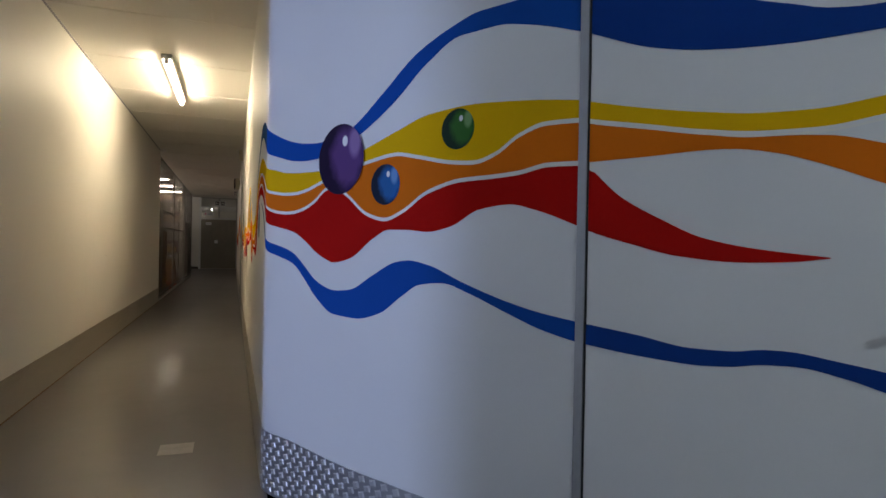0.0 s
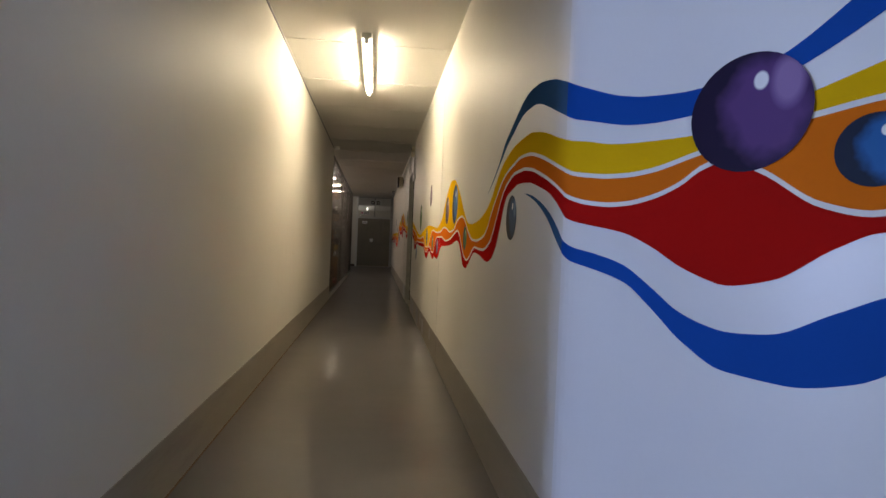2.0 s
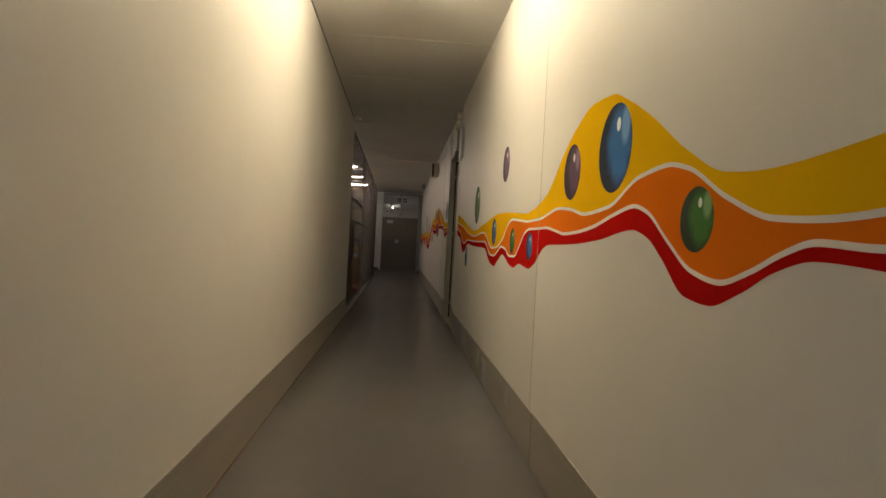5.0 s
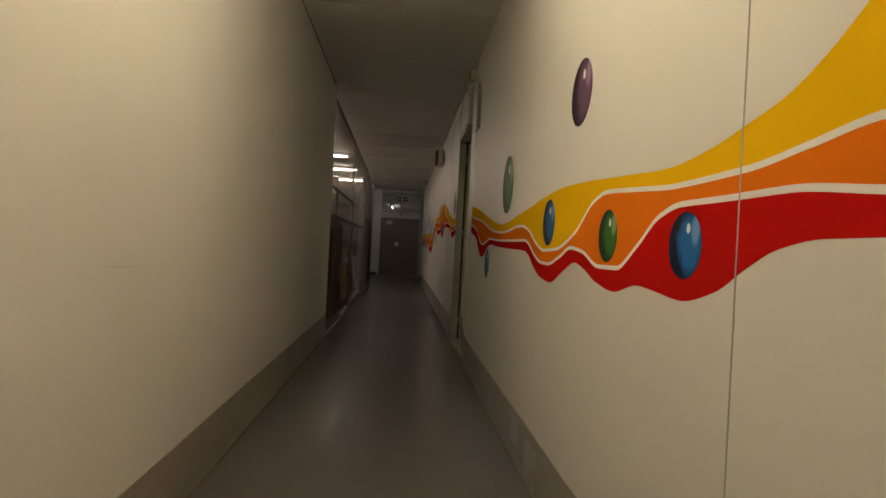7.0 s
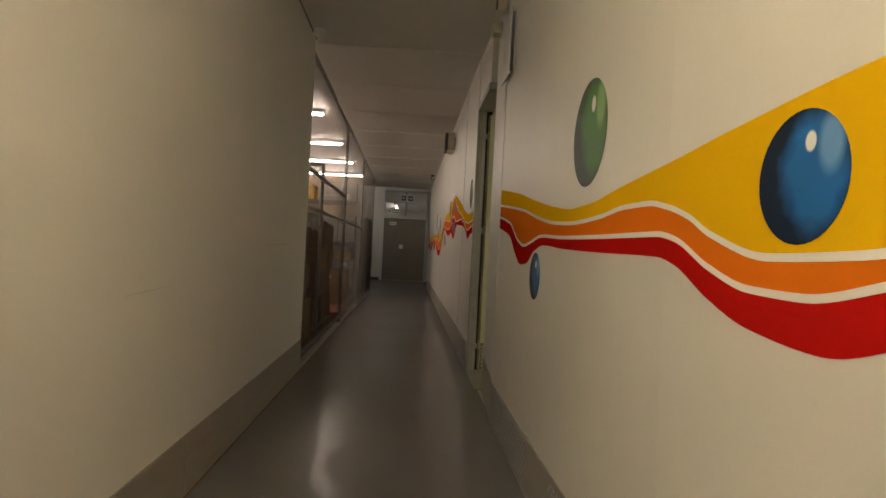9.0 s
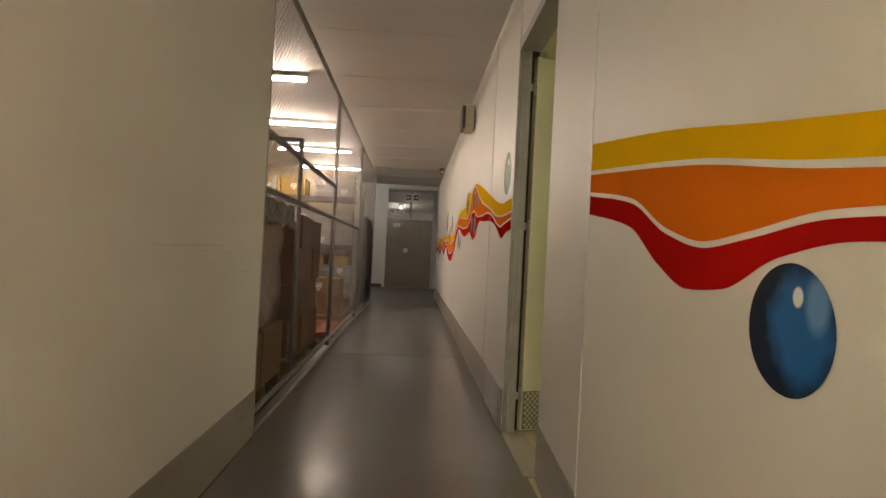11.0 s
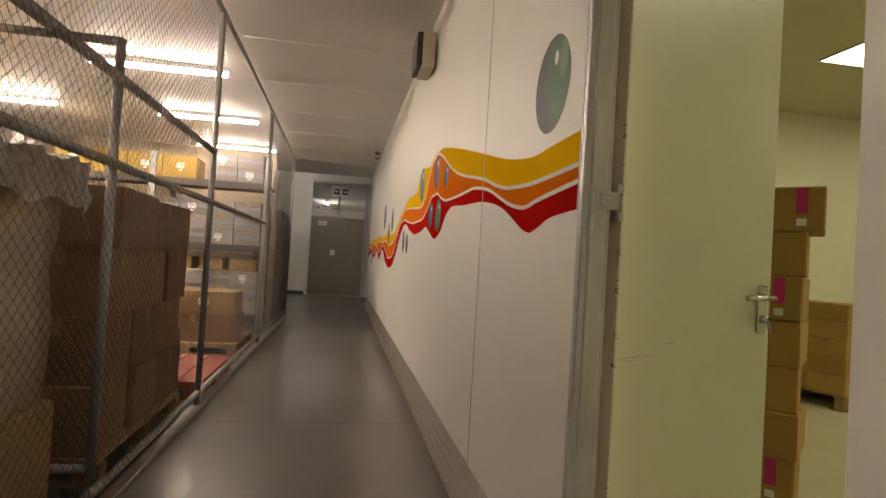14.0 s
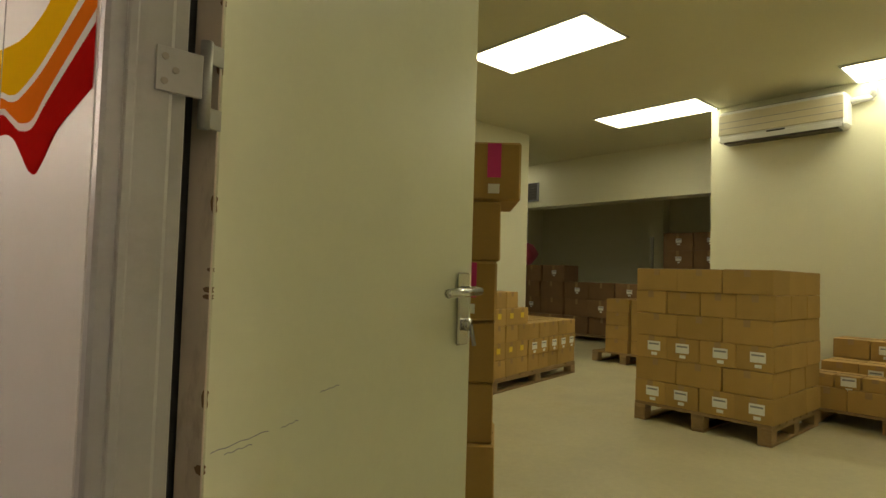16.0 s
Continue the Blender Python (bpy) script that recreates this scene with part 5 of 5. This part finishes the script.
# loose film gathered over the top, hanging down unevenly at its edges
M_FILM = mat("loose_white_film", (0.58, 0.55, 0.51), 0.14, var=0.4, scale=6, fine=26, bump=0.8, bump_d=0.012)
nb = 34
verts, faces = [], []
for i in range(nb + 1):
    for j in range(nb + 1):
        u, v = 2 * i / nb - 1, 2 * j / nb - 1
        x, y = max(-0.55, min(0.565, u * 0.72)), 0.02 + max(-0.53, min(0.53, v * 0.70))
        drop = max(0, abs(u) * 0.72 - 0.55) + max(0, abs(v) * 0.70 - 0.53)
        q = Vector((x * 7, y * 7, drop * 9))
        crumple = noise.noise(q) * 0.035 + abs(noise.noise(q * 2.7)) * 0.04
        out = Vector((math.copysign(1, u) if abs(u) * 0.72 > 0.55 else 0, math.copysign(1, v) if abs(v) * 0.70 > 0.53 else 0, 0))
        verts.append(Vector((x, y, 1.235 - drop * (0.8 + 0.6 * noise.noise(Vector((x * 4, y * 4, 3)))) + (crumple if drop < 0.02 else 0))) + out * (0.012 + crumple * 0.8))
for i in range(nb):
    for j in range(nb):
        q = i * (nb + 1) + j
        faces.append((q, q + nb + 1, q + nb + 2, q + 1))
bm = bmesh.new()
vs = [bm.verts.new(v) for v in verts]
for f in faces:
    bm.faces.new([vs[k] for k in f])
bmesh.ops.solidify(bm, geom=bm.faces[:], thickness=0.002)
part("loose_film", bm, M_FILM, goods, "crumpled cloudy film over the top")
part("carton_edge", box((-0.50, -0.5, 0.0), (0.555, -0.1, 0.36), 0.012), M_CARTON_MID, goods)
part("carton_edge", box((-0.50, -0.08, 0.0), (0.555, 0.5, 0.38), 0.012), M_CARTON_MID, goods)

# brown cartons
pallet(-2.75, 13.98, 1.2, 1.30, 0.12)
S1 = kinds_of((0.415, 0.38, 0.31), M_CARTON_DARK, "worn brown cardboard carton in a pallet stack behind the fence", "cartons behind the fence", ["", "", "", ""])
S2 = kinds_of((0.85, 0.55, 0.28), M_CARTON_DARK, "large brown cardboard carton lying on top of a stack", "large cartons behind the fence", ["", ""])
masters += S1 + S2
for k in range(3):
    for i in range(3):
        for j in range(3):
            if j == 1 and i == 1:
                continue
            copy_thing(random.choice(S1), pose(-1.56 - (j + 0.5) * 0.405 - random.uniform(0, .035), 14.0 + (i + 0.5) * 0.447 + random.uniform(-.008, .008), 0.121 + 0.31 * k, 0, 0, 90 + random.uniform(-2.5, 2.5)))
copy_thing(S2[0], pose(-1.88, 14.98, 0.121 + 0.93, 0, 0, 88))
copy_thing(S2[1], pose(-1.95, 14.22, 0.121 + 0.93, 0, 0, 2))
copy_thing(S2[1], pose(-2.45, 14.95, 0.121 + 0.93, 0, 0, 91))

# orange plastic pallet with a carton and a folded sheet
pallet(-2.73, 15.55, 1.255, 1.10, 0.13, 0, M_ORANGE, "orange plastic pallet with a carton standing on it")
copy_thing(S2[0], pose(-2.25, 16.1, 0.131, 0, 0, 4))
copy_thing(S1[1], pose(-2.2, 16.08, 0.131 + 0.28, 0, 0, 3))
bm = box((-0.02, -0.16, 0), (0.02, 0.16, 0.36), 0.008)
bmesh.ops.subdivide_edges(bm, edges=bm.edges[:], cuts=4, use_grid_fill=True)
for v in bm.verts:
    v.co.x += noise.noise(v.co * 8) * 0.04
sheet = part("paper_bundle", bm, M_LABEL, smooth=True)
sheet.matrix_world = pose(-2.1, 16.08, 0.721, 0, 0, 20)
tagged(sheet, "crumpled white paper bundle lying on a carton", "paper")
pallet(-2.55, 17.35, 1.0, 1.1, 0.12)
copy_thing(S2[0], pose(-2.02, 17.75, 0.121, 0, 0, 2))
S3 = kinds_of((0.62, 0.5, 0.24), M_CARTON_MID, "brown cardboard carton with a white label near the rack", "cartons near the rack", ["w"])
masters += S3
copy_thing(S3[0], pose(-1.92, 17.7, 0.121 + 0.281, 0, 0, 0))

# rack with pale and yellow cartons
rack = empty("steel_shelving", (0, 0, 0))
tagged(rack, "heavy steel shelving with loaded shelves at the end of the store", "shelving")
for x in (-1.60, -3.05, -4.5):
    for y in (19.32, 20.3):
        part("upright", box((x - 0.04, y - 0.04, 0), (x + 0.04, y + 0.04, 2.3), 0.003), M_STEEL, rack)
for z in (0.22, 1.14, 1.98):
    part("beam", box((-4.5, 19.29, z - 0.09), (-1.6, 19.35, z), 0.004), M_CABINET, rack, "dark steel beam")
    part("shelf_board", box((-4.5, 19.35, z - 0.03), (-1.6, 20.3, z)), M_WOOD, rack)
R1 = kinds_of((0.34, 0.5, 0.19), M_CARTON_PALE, "pale carton with a grey printed band on the shelving", "pale cartons on the shelving", ["g", "gw", "g"])
R2 = kinds_of((0.42, 0.5, 0.30), M_CARTON_YELLOW, "yellow-brown carton with white labels on the top shelf", "yellow cartons on the shelving", ["w", "", "w"])
R3 = kinds_of((0.30, 0.4, 0.16), M_CARTON, "small brown carton on the shelving", "small cartons on the shelving", ["", "w"])
masters += R1 + R2 + R3
for i in range(8):
    for z, n in ((0.221, 3), (1.141, 3)):
        for k in range(n):
            copy_thing(random.choice(R1), pose(-1.83 - i * 0.348, 19.58 + random.uniform(-.01, .02), z + 0.19 * k, 0, 0, random.uniform(-1.5, 1.5)))
for i in range(6):
    copy_thing(random.choice(R3), pose(-1.9 - i * 0.4, 19.7, 0.221 + 0.572, 0, 0, random.uniform(-4, 4)))
for i in range(2):
    for k in range(2):
        copy_thing(random.choice(R1), pose(-1.83 - i * 0.348, 19.58, 1.981 + 0.19 * k, 0, 0, random.uniform(-1, 1)))
for i in range(4):
    copy_thing(random.choice(R2), pose(-2.74 - i * 0.43, 19.6, 1.981, 0, 0, random.uniform(-2, 2)))
# shelving along the back with more cartons
back = empty("steel_shelving", (0, 0, 0))
tagged(back, "long steel shelving with cartons along the back of the store", "shelving")
for y in (13.0, 15.5, 18.0):
    for x in (-4.0, -4.9):
        part("upright", box((x - 0.04, y - 0.04, 0), (x + 0.04, y + 0.04, 2.3), 0.003), M_STEEL, back)
for z in (0.2, 1.02, 1.62):
    part("beam", box((-4.03, 13.0, z - 0.09), (-3.97, 18.0, z), 0.004), M_CABINET, back, "dark steel beam")
    part("shelf_board", box((-4.9, 13.0, z - 0.03), (-4.03, 18.0, z)), M_WOOD, back)
for i in range(11):
    for z, kinds, n_, h_ in ((0.201, S1, 2, 0.31), (1.021, S1, 1, 0.31), (1.621, R2, 1, 0.30)):
        for k in range(n_):
            copy_thing(random.choice(kinds), pose(-4.3, 13.3 + i * 0.44, z + h_ * k, 0, 0, 90 + random.uniform(-2, 2)))
# dark cabinets at the fence's end
for y in (19.96, 20.60):
    cb = empty("steel_cabinet", (-1.94, y, 0))
    tagged(cb, "dark steel cabinet standing behind the fence's end", "cabinet", "dark cabinets")
    part("body", box((0.06, 0.40, 0.0), (0.44, 1.02, 1.72), 0.006), M_CABINET, cb)
    part("door", box((0.44, 0.42, 0.04), (0.452, 1.0, 1.68), 0.003), M_CABINET, cb)
# the patterns themselves are no part of the place
for c in masters:
    for ch in list(c.children_recursive):
        bpy.data.objects.remove(ch)
    bpy.data.objects.remove(c)
